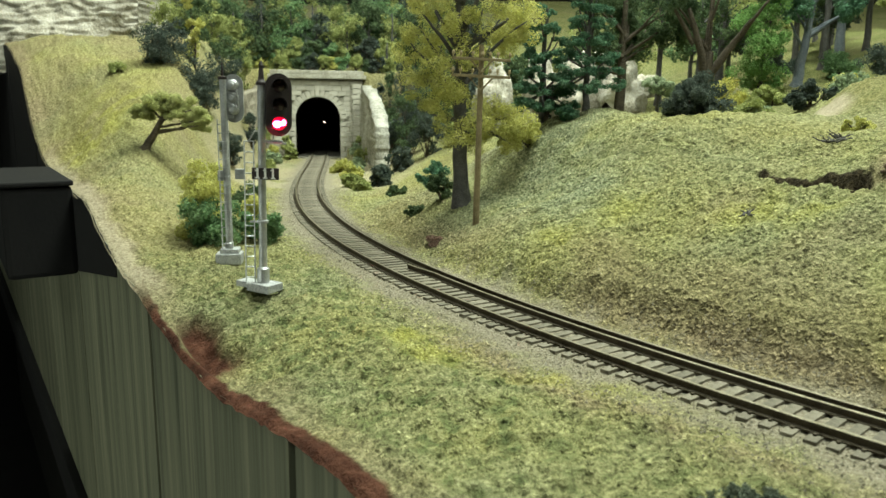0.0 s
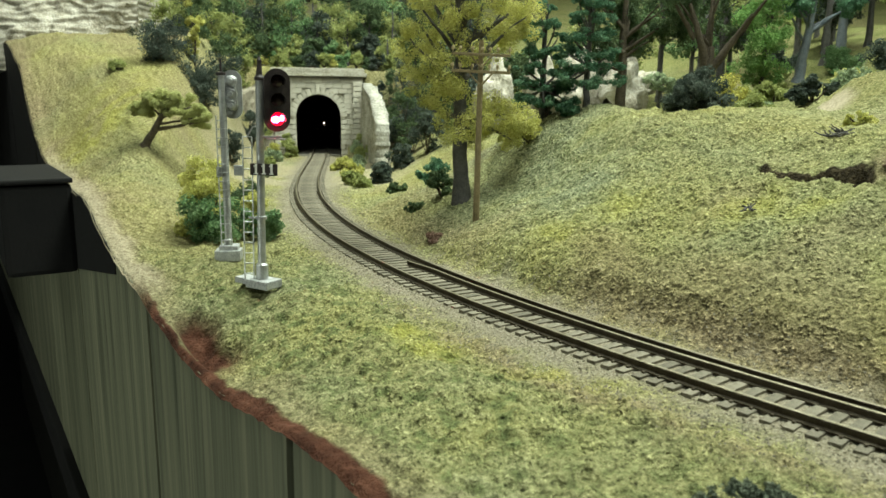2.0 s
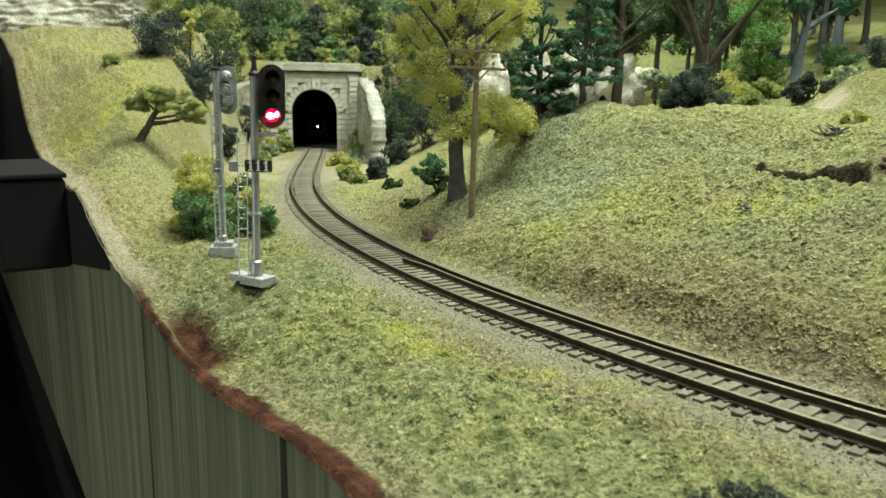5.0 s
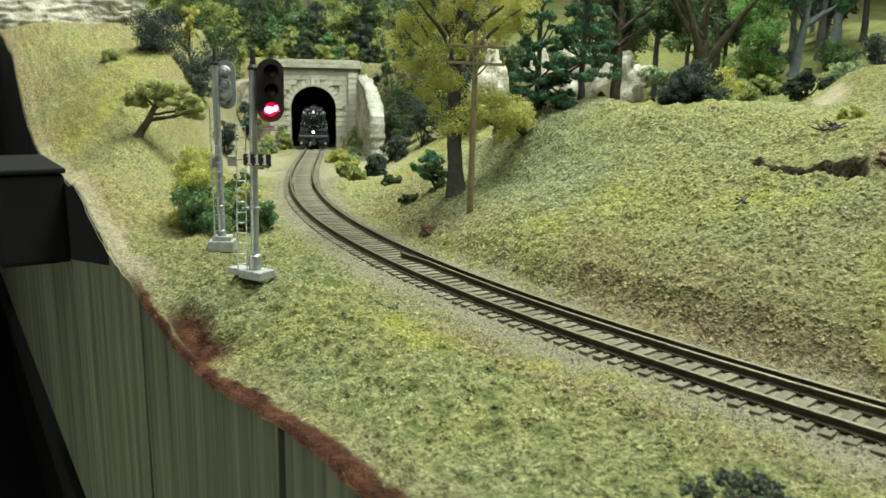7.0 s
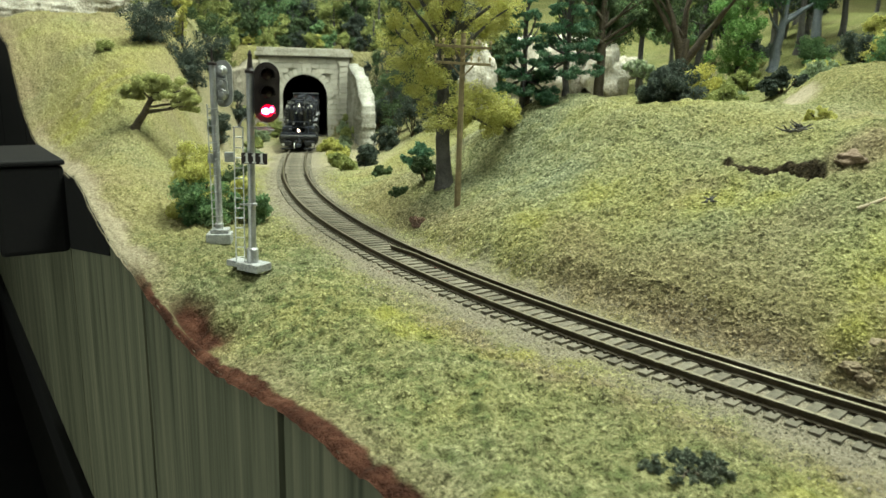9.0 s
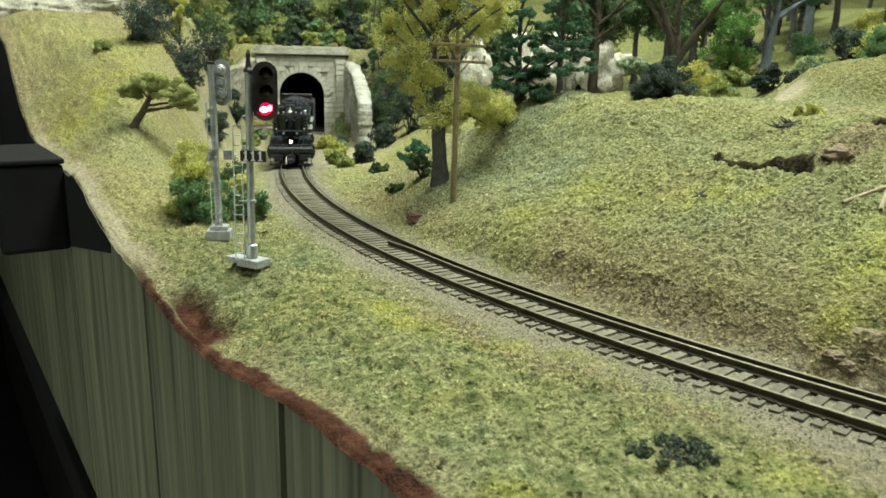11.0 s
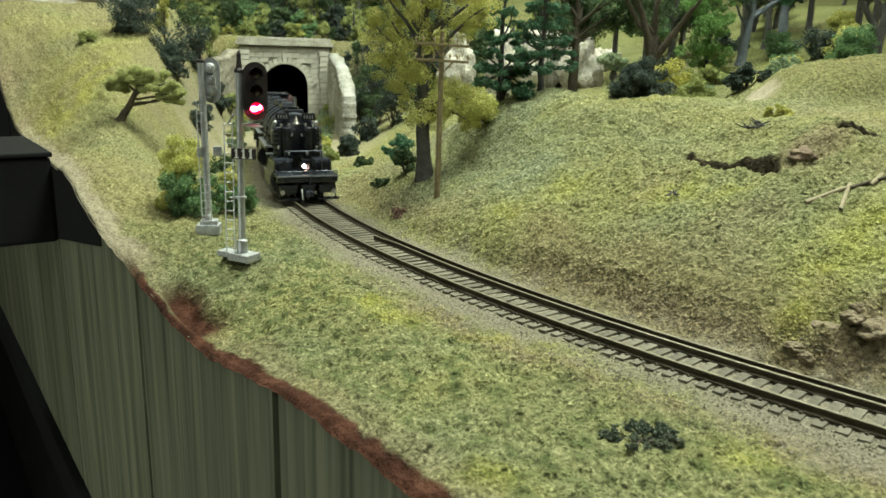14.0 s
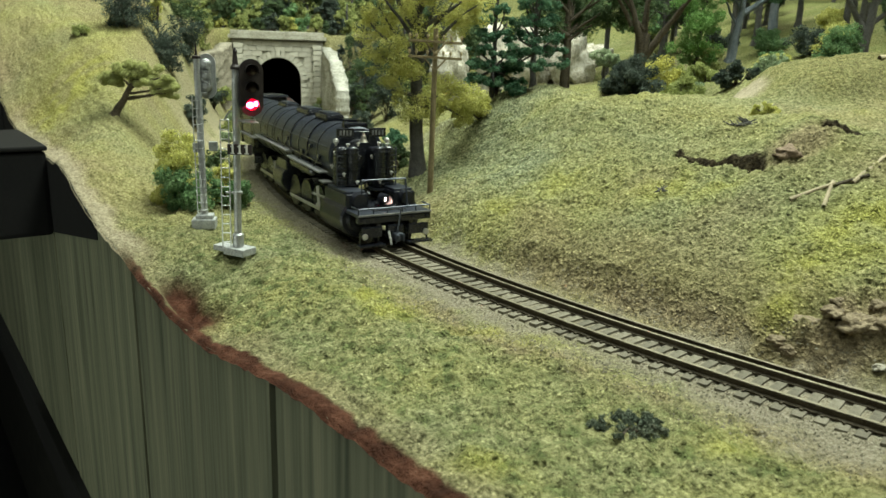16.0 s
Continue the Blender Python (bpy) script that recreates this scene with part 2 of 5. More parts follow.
def s_of_y(y):
    return float(np.interp(-y, -TY, TS))


def on_track(s):
    return float(np.interp(s, TS, TX)), float(np.interp(s, TS, TY))


# ---- the ground ----
E_S, E_N = np.array([-0.5731, 0.8195]), np.array([0.8195, 0.5731])
EDGE0 = np.array([85.0, 0.0])


def from_edge(s, n):
    return EDGE0[0] + s * E_S[0] + n * E_N[0], EDGE0[1] + s * E_S[1] + n * E_N[1]


def to_edge(x, y):
    return (x - EDGE0[0]) * E_S[0] + (y - EDGE0[1]) * E_S[1], (x - EDGE0[0]) * E_N[0] + (y - EDGE0[1]) * E_N[1]


def off_track(x, y):
    k = track_slope(y)
    return (x - track_x(y)) / np.sqrt(1 + k * k)


NEAR_D, NEAR_Z = (0, 12, 15, 20, 25, 32, 45, 60, 95, 125, 160, 230, 290, 340, 600, 1600), (-2.95, -2.95, -3.3, -4, -1, 8, 16, 23, 39, 51, 57, 60, 64, 80, 150, 260)
MID_D, MID_Z = (0, 12, 15, 20, 31, 45, 57, 80, 100, 117, 131, 156, 230, 340, 600, 1600), (-2.95, -2.95, -3.3, -4, -5, 5, 13, 24, 44, 57, 62, 67, 65, 80, 150, 260)
FAR_D, FAR_Z = (0, 12, 15, 20, 45, 72, 100, 140, 200, 300, 352, 600, 1600), (-2.95, -2.95, -3.3, -4, -4, 0, 12, 34, 52, 64, 82, 150, 270)
RIM_Y, RIM_Z = (0, 120, 154, 180, 234, 275, 303, 365, 420), (-5, -7, -9, -12, -21, -18, -12.5, -4, -4)


def smooth_land(x, y):
    d = off_track(x, y)
    s, n = to_edge(x, y)
    w1, w2 = sm(y, 315, 378), sm(y, 430, 560)
    right = np.interp(d, NEAR_D, NEAR_Z) * (1 - w1) + np.interp(d, MID_D, MID_Z) * w1
    right = right * (1 - w2) + np.interp(d, FAR_D, FAR_Z) * w2
    rim = np.interp(y, RIM_Y, RIM_Z)
    left = rim + (-4 - rim) * sm(n, 0, 42)
    left = np.where(d > -20, np.interp(-d, (0, 12, 15, 20), (-2.95, -2.95, -3.3, -4)), left)
    left = left + sm(-d, 52, 118) * np.clip(y - 365, 0, 380) * 0.35
    z = np.where(d > 0, right, left)
    # the hill over the tunnel
    hill = 101 + np.clip(y - Y_MOUTH, 0, 900) * 0.22 + 14 * sm(np.abs(d), 60, 300)
    z = z + (np.maximum(hill, z) - z) * sm(y, 966, 974)
    # a rounded knoll on the slope
    z = z - (5.5 + 5 * sm(x, 130, 172)) * sm(y, 345, 388) * sm(x, 78, 98) * (1 - sm(x, 176, 204)) * (1 - sm(y, 500, 600))
    z = z + 14.5 * np.exp(-((((x - 236) / 62) ** 2 + ((y - 388) / 38) ** 2) ** 3))
    z = z + 10 * np.exp(-(((x - 152) / 22) ** 2 + ((y - 262) / 20) ** 2))
    return z


def crack_mask(x, y):
    """The torn gap in the hillside and the scooped rim."""
    ax, ay = x - 119.8, y - 270
    u, v = ax * 0.49 - ay * 0.87, ax * 0.87 + ay * 0.49
    v = v - 2.0 - 1.8 * np.sin(u * 0.16)
    a = np.exp(-(((u + 2) / 20) ** 6)) * np.exp(-((v / np.maximum(0.8, 1.7 + 0.04 * u + 0.4 * np.sin(u * 0.5))) ** 6))
    ax, ay = x - 161, y - 257
    u, v = ax * 0.8 - ay * 0.6, ax * 0.6 + ay * 0.8
    return np.maximum(a, 0.6 * np.exp(-((u / 7) ** 4)) * np.exp(-((v / 1.3) ** 2)))


def scoop_mask(x, y):
    s, n = to_edge(x, y)
    return np.exp(-(((s - 313) / 25) ** 4)) * sm(n, 0.5, 4) * (1 - sm(n, 7, 16 + 3 * np.sin(s * 0.2)))


def land(x, y):
    z = smooth_land(x, y)
    d_ = off_track(x, y)
    d = np.abs(d_)
    s, n = to_edge(x, y)
    rough = sm(d, 14, 30)
    z = z + rough * (1.8 * fbm(x, y, 55, 2, 3) + 1.1 * fbm(x, y, 15, 2, 11)) + (0.25 + 0.75 * rough) * (1.5 * fbm(x, y, 8.0, 2, 5) + 1.5 * fbm(x, y, 2.6, 2, 15)) * (0.3 + 0.7 * sm(n, 3, 8))
    z = z + sm(y, 380, 560) * rough * (3.0 * fbm(x, y, 90, 3, 8) + 5.0 * sm(-d_, 50, 90) * fbm(x, y, 42, 3, 9))
    z = z - 17.0 * crack_mask(x, y) - 5 * scoop_mask(x, y)
    crumb = np.exp(-((((x - 123) / 25) ** 2 + ((y - 174) / 11) ** 2) ** 2))
    z = z + crumb * (7.5 * fbm(x, y, 11, 3, 51) - 5.5 * sm(fbm(x, y, 14, 2, 53), 0.0, 0.22))
    z = z - 9 * (1 - sm(n, 0, 45)) * sm(y, 400, 480)
    z = z - (0.9 + 1.6 * fbm(x, y, 12, 3, 21)) * (1 - sm(n, 0, 5 + 3 * fbm(s, s * 0, 22, 2, 6)))
    # the rounded shoulder of the mound over the layout edge
    z = z - np.interp(s, (500, 556, 648, 700, 752, 800), (0, 8, 28, 32, 30, 0)) * (1 - sm(n, 0, 75))
    z = z - 1.6 * (1 - sm(n, -1.6, -0.2))
    return z


def ground_z(x, y):
    return float(land(np.array([float(x)]), np.array([float(y)]))[0])


def ground_material(name, grains=False):
    mt = bpy.data.materials.new(name)
    mt.use_nodes = True
    nt = mt.node_tree
    bs = nt.nodes["Principled BSDF"]
    bs.inputs["Roughness"].default_value = 0.95
    bs.inputs["Specular IOR Level"].default_value = 0.1
    tc = nt.nodes.new("ShaderNodeTexCoord")

    def noise_node(size, detail=3, rough=0.55):
        n = nt.nodes.new("ShaderNodeTexNoise")
        n.inputs["Scale"].default_value = 1000 / size
        n.inputs["Detail"].default_value = detail
        n.inputs["Roughness"].default_value = rough
        nt.links.new(tc.outputs["Object"], n.inputs["Vector"])
        return n.outputs["Fac"]

    def ramp(src, stops):
        r = nt.nodes.new("ShaderNodeValToRGB")
        els = r.color_ramp.elements
        while len(els) < len(stops):
            els.new(0.5)
        for e, (p, c) in zip(els, stops):
            e.position, e.color = p, (*c, 1)
        nt.links.new(src, r.inputs["Fac"])
        return r.outputs["Color"]

    def mix(fac, a, b, mode="MIX"):
        m = nt.nodes.new("ShaderNodeMix")
        m.data_type, m.blend_type = "RGBA", mode
        if isinstance(fac, float):
            m.inputs["Factor"].default_value = fac
        else:
            nt.links.new(fac, m.inputs["Factor"])
        for sock, v in ((m.inputs[6], a), (m.inputs[7], b)):
            if isinstance(v, tuple):
                sock.default_value = (*v, 1)
            else:
                nt.links.new(v, sock)
        return m.outputs[2]

    def attr(name):
        a = nt.nodes.new("ShaderNodeAttribute")
        a.attribute_name = name
        return a.outputs["Fac"]

    fine, grain, patch, wide = noise_node(0.7, 2, 0.7), noise_node(1.5, 4, 0.68), noise_node(22, 4, 0.6), noise_node(75, 3)
    green = ramp(grain, ((0.36, (0.080, 0.080, 0.030)), (0.47, (0.186, 0.180, 0.070)), (0.57, (0.250, 0.238, 0.098)), (0.67, (0.385, 0.360, 0.170))))
    grey = ramp(grain, ((0.36, (0.076, 0.088, 0.048)), (0.49, (0.165, 0.184, 0.108)), (0.66, (0.300, 0.316, 0.200))))
    yellow = ramp(grain, ((0.36, (0.145, 0.142, 0.036)), (0.50, (0.250, 0.240, 0.068)), (0.66, (0.380, 0.360, 0.135))))
    brown = ramp(grain, ((0.36, (0.100, 0.079, 0.046)), (0.50, (0.192, 0.152, 0.088)), (0.66, (0.330, 0.268, 0.159))))
    red = ramp(noise_node(9, 5, 0.62), ((0.32, (0.022, 0.010, 0.006)), (0.5, (0.062, 0.025, 0.015)), (0.66, (0.105, 0.046, 0.028)), (0.80, (0.22, 0.16, 0.12))))
    stone = ramp(fine, ((0.30, (0.124, 0.110, 0.074)), (0.5, (0.223, 0.198, 0.142)), (0.72, (0.335, 0.301, 0.228))))
    tan = ramp(grain, ((0.3, (0.27, 0.225, 0.15)), (0.7, (0.41, 0.36, 0.26))))
    w = ramp(wide, ((0.40, (0, 0, 0)), (0.60, (0.45, 0.45, 0.45))))
    p = ramp(patch, ((0.50, (0, 0, 0)), (0.66, (0.22, 0.22, 0.22))))
    q = ramp(noise_node(6, 4, 0.65), ((0.50, (0, 0, 0)), (0.62, (0.95, 0.95, 0.95))))
    moss = ramp(grain, ((0.34, (0.030, 0.040, 0.016)), (0.50, (0.086, 0.106, 0.040)), (0.66, (0.155, 0.176, 0.072))))
    straw = ramp(grain, ((0.34, (0.120, 0.106, 0.042)), (0.50, (0.232, 0.208, 0.090)), (0.66, (0.345, 0.312, 0.155))))
    olive = ramp(grain, ((0.34, (0.062, 0.058, 0.022)), (0.50, (0.140, 0.128, 0.052)), (0.66, (0.245, 0.222, 0.100))))
    lemon = ramp(grain, ((0.34, (0.170, 0.170, 0.026)), (0.50, (0.300, 0.294, 0.052)), (0.66, (0.420, 0.405, 0.105))))
    col = mix(w, green, grey)
    col = mix(attr("sage"), col, grey)
    col = mix(attr("yellow"), col, yellow)
    col = mix(p, col, yellow)
    col = mix(attr("straw"), col, straw)
    col = mix(attr("olive"), col, olive)
    # dark olive turf, with the trees' shade put into the colour
    deep = ramp(grain, ((0.30, (0.06, 0.07, 0.024)), (0.5, (0.115, 0.122, 0.042)), (0.72, (0.18, 0.185, 0.072))))
    col = mix(attr("deep"), col, deep)
    mm = nt.nodes.new("ShaderNodeMath")
    mm.operation = "MULTIPLY"
    nt.links.new(q, mm.inputs[0])
    nt.links.new(attr("moss"), mm.inputs[1])
    col = mix(mm.outputs[0], col, moss)
    col = mix(attr("soil"), col, brown)
    col = mix(attr("lemon"), col, lemon)
    col = mix(attr("bare"), col, tan)
    col = mix(attr("ballast"), col, stone)
    col = mix(attr("torn"), col, red)
    # the crack's inner shade is put into the colour here
    col = mix(attr("gap"), col, ramp(grain, ((0.35, (0.012, 0.009, 0.005)), (0.52, (0.035, 0.027, 0.015)), (0.68, (0.09, 0.072, 0.04)))))
    if grains:
        geo = nt.nodes.new("ShaderNodeNewGeometry")
        mr = nt.nodes.new("ShaderNodeMapRange")
        mr.inputs["To Min"].default_value, mr.inputs["To Max"].default_value = 0.64, 1.44
        hs = nt.nodes.new("ShaderNodeHueSaturation")
        nt.links.new(geo.outputs["Random Per Island"], mr.inputs["Value"])
        nt.links.new(mr.outputs[0], hs.inputs["Value"])
        nt.links.new(col, hs.inputs["Color"])
        col = hs.outputs["Color"]
    nt.links.new(col, bs.inputs["Base Color"])
    bp = nt.nodes.new("ShaderNodeBump")
    bp.inputs["Strength"].default_value = 0.95
    bp.inputs["Distance"].default_value = 0.0016
    nt.links.new(grain, bp.inputs["Height"])
    nt.links.new(bp.outputs["Normal"], bs.inputs["Normal"])
    return mt


M_GROUND = ground_material("scenic_turf")
M_GRAINS = ground_material("turf_foam_grains", True)


def steps(*spans):
    out = []
    for a, b, st in spans:
        out.append(np.arange(a, b, st))
    return np.concatenate(out)


def ground_masks(x, y):
    d = off_track(x, y)
    s, n = to_edge(x, y)
    wob = 5 * fbm(x, y, 26, 3, 41)
    ballast = 1 - sm(np.abs(d) + wob * 1.2 + 5 * fbm(x, y, 5, 2, 45) + 3 * (d < 0) + 5 * (d > 0), 17, 32)
    tw = np.interp(s, (100, 190, 230, 265, 300, 345, 365, 600), (2.4, 2.4, 1.8, 1.4, 2.2, 1.4, 0.3, 0.2))
    torn = np.maximum(1 - sm(n + 0.5 * wob + 1.2 * fbm(x, y, 7, 2, 47), tw * 0.6, tw * 1.3), scoop_mask(x, y) * 1.3)
    # reaches past the crack so its far wall is coloured dark as shade
    gap = sm(np.maximum(crack_mask(x, y), crack_mask(x - 1.4, y - 0.8)), 0.05, 0.3)
    torn = torn * (1 - sm(y, 288, 330))

    def spot(cx, cy, rx, ry=None, hard=1):
        return np.exp(-((((x - cx) / rx) ** 2 + ((y - cy) / (ry or rx)) ** 2) ** hard))

    speck = sm(fbm(x, y, 12, 3, 73), -0.3, 0.22)
    verge = sm(-d, 22, 36) * (1 - sm(y, 300, 390))
    soil = 0.35 * sm(fbm(x, y, 48, 3, 61), 0.15, 0.5) * (1 - verge) + 0.55 * np.exp(-(((d - 25) / 6) ** 2)) * (1 - sm(y, 215, 300)) + 0.45 * (1 - sm(n + wob, 4, 16))
    soil = np.maximum(soil, 0.75 * np.exp(-(((d + 26 + wob) / 7) ** 2)) * (1 - sm(y, 215, 290)) * (0.4 + 0.6 * speck))
    soil = soil + 0.35 * sm(-d, 70, 100) * sm(y, 350, 420) * sm(fbm(x, y, 30, 3, 63), -0.15, 0.35)
    soil = np.maximum(soil, 0.5 * np.exp(-(((d - 37) / 10) ** 2)) * sm(y, 300, 350) * (1 - sm(y, 420, 520)))
    soil = np.maximum(soil, 0.8 * spot(146, 256, 14, 9, 2))
    soil = np.maximum(soil, spot(122, 170, 24, 12, 2))
    soil = np.maximum(soil, 0.9 * spot(100, 187, 9, 4, 2))
    yellow = sm(fbm(x, y, 34, 3, 71), 0.02, 0.4) * (0.16 + 0.22 * sm(d, 60, 110) + 0.35 * sm(-d, 75, 110) * sm(y, 330, 420))
    lemon = 0.0 * x
    for cx, cy, rx, ry, k in ((36, 297, 15, 12, 0.55), (62, 304, 14, 12, 0.50), (101, 268, 16, 9, 0.55), (116, 254, 12, 6, 0.5), (146, 206, 22, 15, 0.85), (120, 198, 12, 8, 0.75),
                              (111, 187, 7, 5, 0.7), (-18, 231, 10, 9, 0.85), (-8, 217, 11, 8, 0.7), (24, 199, 12, 5, 0.65), (39, 191, 10, 4, 0.6), (73, 127, 8, 5, 0.7), (16, 122, 8, 5, 0.5),
                              (-262, 560, 32, 55, 0.8)):
        lemon = np.maximum(lemon, 0.8 * k * spot(cx, cy, rx, ry) * (0.25 + 0.75 * speck))
    sage = np.maximum(spot(52, 352, 44, 52, 2), 0.9 * spot(30, 430, 60, 90, 2)) * sm(d, 22, 46) * (0.45 + 0.4 * sm(fbm(x, y, 26, 3, 80), -0.3, 0.25))
    straw = 0.75 * sm(-d, 44, 80) * sm(y, 270, 360) * (0.35 + 0.65 * sm(fbm(x, y, 38, 3, 79), -0.3, 0.2))
    straw = np.maximum(straw, 0.35 * sm(fbm(x, y, 40, 3, 75), -0.1, 0.35) * sm(d, 70, 110) * (1 - sage))
    # brown-olive foam band; the steep slope's shade is put into it too
    olive = 0.95 * np.exp(-(((d - 36) / 14) ** 2)) * sm(y, 185, 205) * (1 - sm(y, 255, 300)) * (0.55 + 0.45 * sm(fbm(x, y, 22, 3, 76), -0.3, 0.2))
    olive = np.maximum(olive, 0.9 * spot(240, 380, 60, 46, 2))
    bare = spot(182, 394, 10, 20, 3)
    bare = np.maximum(bare, 0.6 * sm(fbm(x, y, 40, 3, 66), -0.35, 0.25) * sm(y, 560, 640) * (1 - sm(y, 930, 965)) * (1 - sm(np.abs(d), 60, 120)))
    bare = np.maximum(bare, 0.75 * sm(s, 350, 400) * (1 - sm(s, 640, 720)) * (1 - sm(n + wob, 3, 11)))
    # far slope under the trees, coloured darker for their shade
    deep = sm(d, 120, 170) * sm(y, 425, 480) * (0.55 + 0.45 * sm(fbm(x, y, 40, 3, 77), -0.2, 0.3))
    moss = verge * (0.7 + 0.3 * sm(fbm(x, y, 30, 3, 78), -0.25, 0.2)) + 0.30 * sm(d, 40, 60) * (1 - sm(y, 400, 450))
    sage = np.maximum(sage, 0.22 * verge)
    return dict(ballast=ballast, torn=torn, soil=soil, yellow=yellow * (1 - deep), bare=bare, deep=deep, gap=gap, lemon=lemon, sage=sage, straw=straw, olive=olive, moss=moss)


def build_ground():
    ss = steps((-900, 60, 30), (60, 330, 0.8), (330, 560, 1.2), (560, 1020, 4.0), (1020, 2600, 25))
    ns = steps((-1.8, 0, 0.6), (0, 130, 0.85), (130, 230, 1.1), (230, 520, 3.4), (520, 1900, 28))
    S, N = np.meshgrid(ss, ns, indexing="ij")
    x, y = from_edge(S.ravel(), N.ravel())
    z = land(x, y)
    i = np.arange(S.size).reshape(S.shape)
    f = np.stack([i[:-1, :-1], i[1:, :-1], i[1:, 1:], i[:-1, 1:]], -1).reshape(-1, 4)[:, ::-1]
    fx, fy = x[f].mean(1), y[f].mean(1)
    cut = (np.abs(off_track(fx, fy)) < 31) & (fy > 957) & (fy < 981)
    me = mesh_np("ground", np.stack([x, y, z], 1), f[~cut], (M_GROUND,), True)
    for key, v in ground_masks(x, y).items():
        a = me.attributes.new(key, "FLOAT", "POINT")
        a.data.foreach_set("value", np.clip(v, 0, 1).astype(np.float32))
    return tagged(new("ground", me), "model landscape covered in green and yellow ground foam", "ground", kind="structure")


build_ground()


# ---- the fascia of the layout and the dark aisle ----
def plank_material():
    mt = mat("grey_plank", ((0.07, 0.078, 0.05), (0.165, 0.172, 0.112), (0.27, 0.262, 0.172)), 0.6, 0, 60, 1.5, 0.35, 0.15)
    nt = mt.node_tree
    tc = [n for n in nt.nodes if n.type == "TEX_COORD"][0]
    mp = nt.nodes.new("ShaderNodeMapping")
    mp.inputs["Scale"].default_value = (1, 1, 0.03)
    nt.links.new(tc.outputs["Object"], mp.inputs["Vector"])
    for n in nt.nodes:
        if n.type == "TEX_NOISE":
            nt.links.new(mp.outputs["Vector"], n.inputs["Vector"])
            n.inputs["Scale"].default_value = 420 if n.inputs["Scale"].default_value > 100 else 60
            n.inputs["Detail"].default_value = 5
    return mt


M_PLANK = plank_material()


def shade_panel(fas, ts, top, rise=0.0):
    """A black sheet that stands in for the shade on the upper fascia."""
    bm = B()
    f = bm.faces.new([bm.verts.new((t, 1.4, z)) for t, z in top] + [bm.verts.new((t, 1.4, -37.0 + rise * (ts[-1] - t) / (ts[-1] - ts[0]))) for t in ts[::-1]])
    r = bmesh.ops.extrude_face_region(bm, geom=[f])
    bmesh.ops.translate(bm, vec=(0, -3, 0), verts=[v for v in r["geom"] if isinstance(v, bmesh.types.BMVert)])
    bmesh.ops.recalc_face_normals(bm, faces=bm.faces)
    part("shade_panel", bm, M_DARKBOX, fas, "black sheet standing in for shade on the upper fascia")


def build_fascia():
    fas = thing("wooden_fascia", "grey-brown vertical wooden planks along the layout edge", "panelling", kind="structure")
    at = Matrix(((E_S[0], -E_N[0], 0, EDGE0[0] * MM), (E_S[1], -E_N[1], 0, EDGE0[1] * MM), (0, 0, 1, 0), (0, 0, 0, 1)))
    fas.matrix_world = at
    seams = (-900, -690, -480, -280, -95, 66, 217, 364, 552, 732, 930, 1150, 1380, 1600, 1850, 2100, 2350)
    for a, b in zip(seams, seams[1:]):
        bm = B()
        ts = np.linspace(a + 2.2, b - 2.2, 22)
        low = -212
        top = [(t, float(land(*[np.array([v]) for v in from_edge(t, 0.4)])[0]) - 1.2) for t in ts]
        # black sheets from here on take the place of the fascia's upper shade
        if a == 364:
            dark = np.linspace(426, 549.8, 16)
            shade_panel(fas, dark, [(t, float(land(*[np.array([v]) for v in from_edge(t, 0.4)])[0]) - 1.2) for t in dark], 21.0)
        if a >= 552:
            shade_panel(fas, ts, top)
            top = [(t, -38.0) for t in ts]
        front = [bm.verts.new((t, 0.9, z)) for t, z in top] + [bm.verts.new((t, 0.9, low)) for t in ts[::-1]]
        face = bm.faces.new(front)
        r = bmesh.ops.extrude_face_region(bm, geom=[face])
        bmesh.ops.translate(bm, vec=(0, -2.4, 0), verts=[v for v in r["geom"] if isinstance(v, bmesh.types.BMVert)])
        bmesh.ops.recalc_face_normals(bm, faces=bm.faces)
        part("plank", bm, M_PLANK, fas)
        # a black strip fills the seam in place of its shade
        part("seam_strip", box(B(), b, -2.6, (top[-1][1] - 212) / 2 - 1, 6.4, 1.6, 209 + top[-1][1]), M_DARKBOX, fas, "black strip standing in for shade in the plank seam")
    part("backing", box(B(), 700, -14, -120, 3300, 6, 190), M_DARKBOX, fas, "black backing board")
    bm = box(B(), 700, -4, -229, 3300, 22, 34, 1.5)
    part("base_rail", bm, M_DARKBOX, fas, "black rail under the planks")
    bm = box(B(), 700, -60, -500, 3300, 10, 520)
    part("lower_panel", bm, M_LOWER, fas, "dark wooden panel set back below the planks")
    return fas


M_LOWER = mat("dark_lower_wood", ((0.02, 0.02, 0.018), (0.045, 0.043, 0.036)), 0.75, 0, 30, 2, 0.2)
build_fascia()


def build_black_box():
    b = thing("equipment_box", "matt black box fixed to the plank fascia", "box")
    b.matrix_world = Matrix(((E_S[0], -E_N[0], 0, EDGE0[0] * MM), (E_S[1], -E_N[1], 0, EDGE0[1] * MM), (0, 0, 1, 0), (0, 0, 0, 1)))
    part("body", box(B(), 604, 20, -12, 110, 38, 54, 3), M_DARKBOX, b)
    part("lid", box(B(), 604, 20.5, 17, 113, 40, 3, 1), M_DARKBOX, b, "thin black lid")


build_black_box()


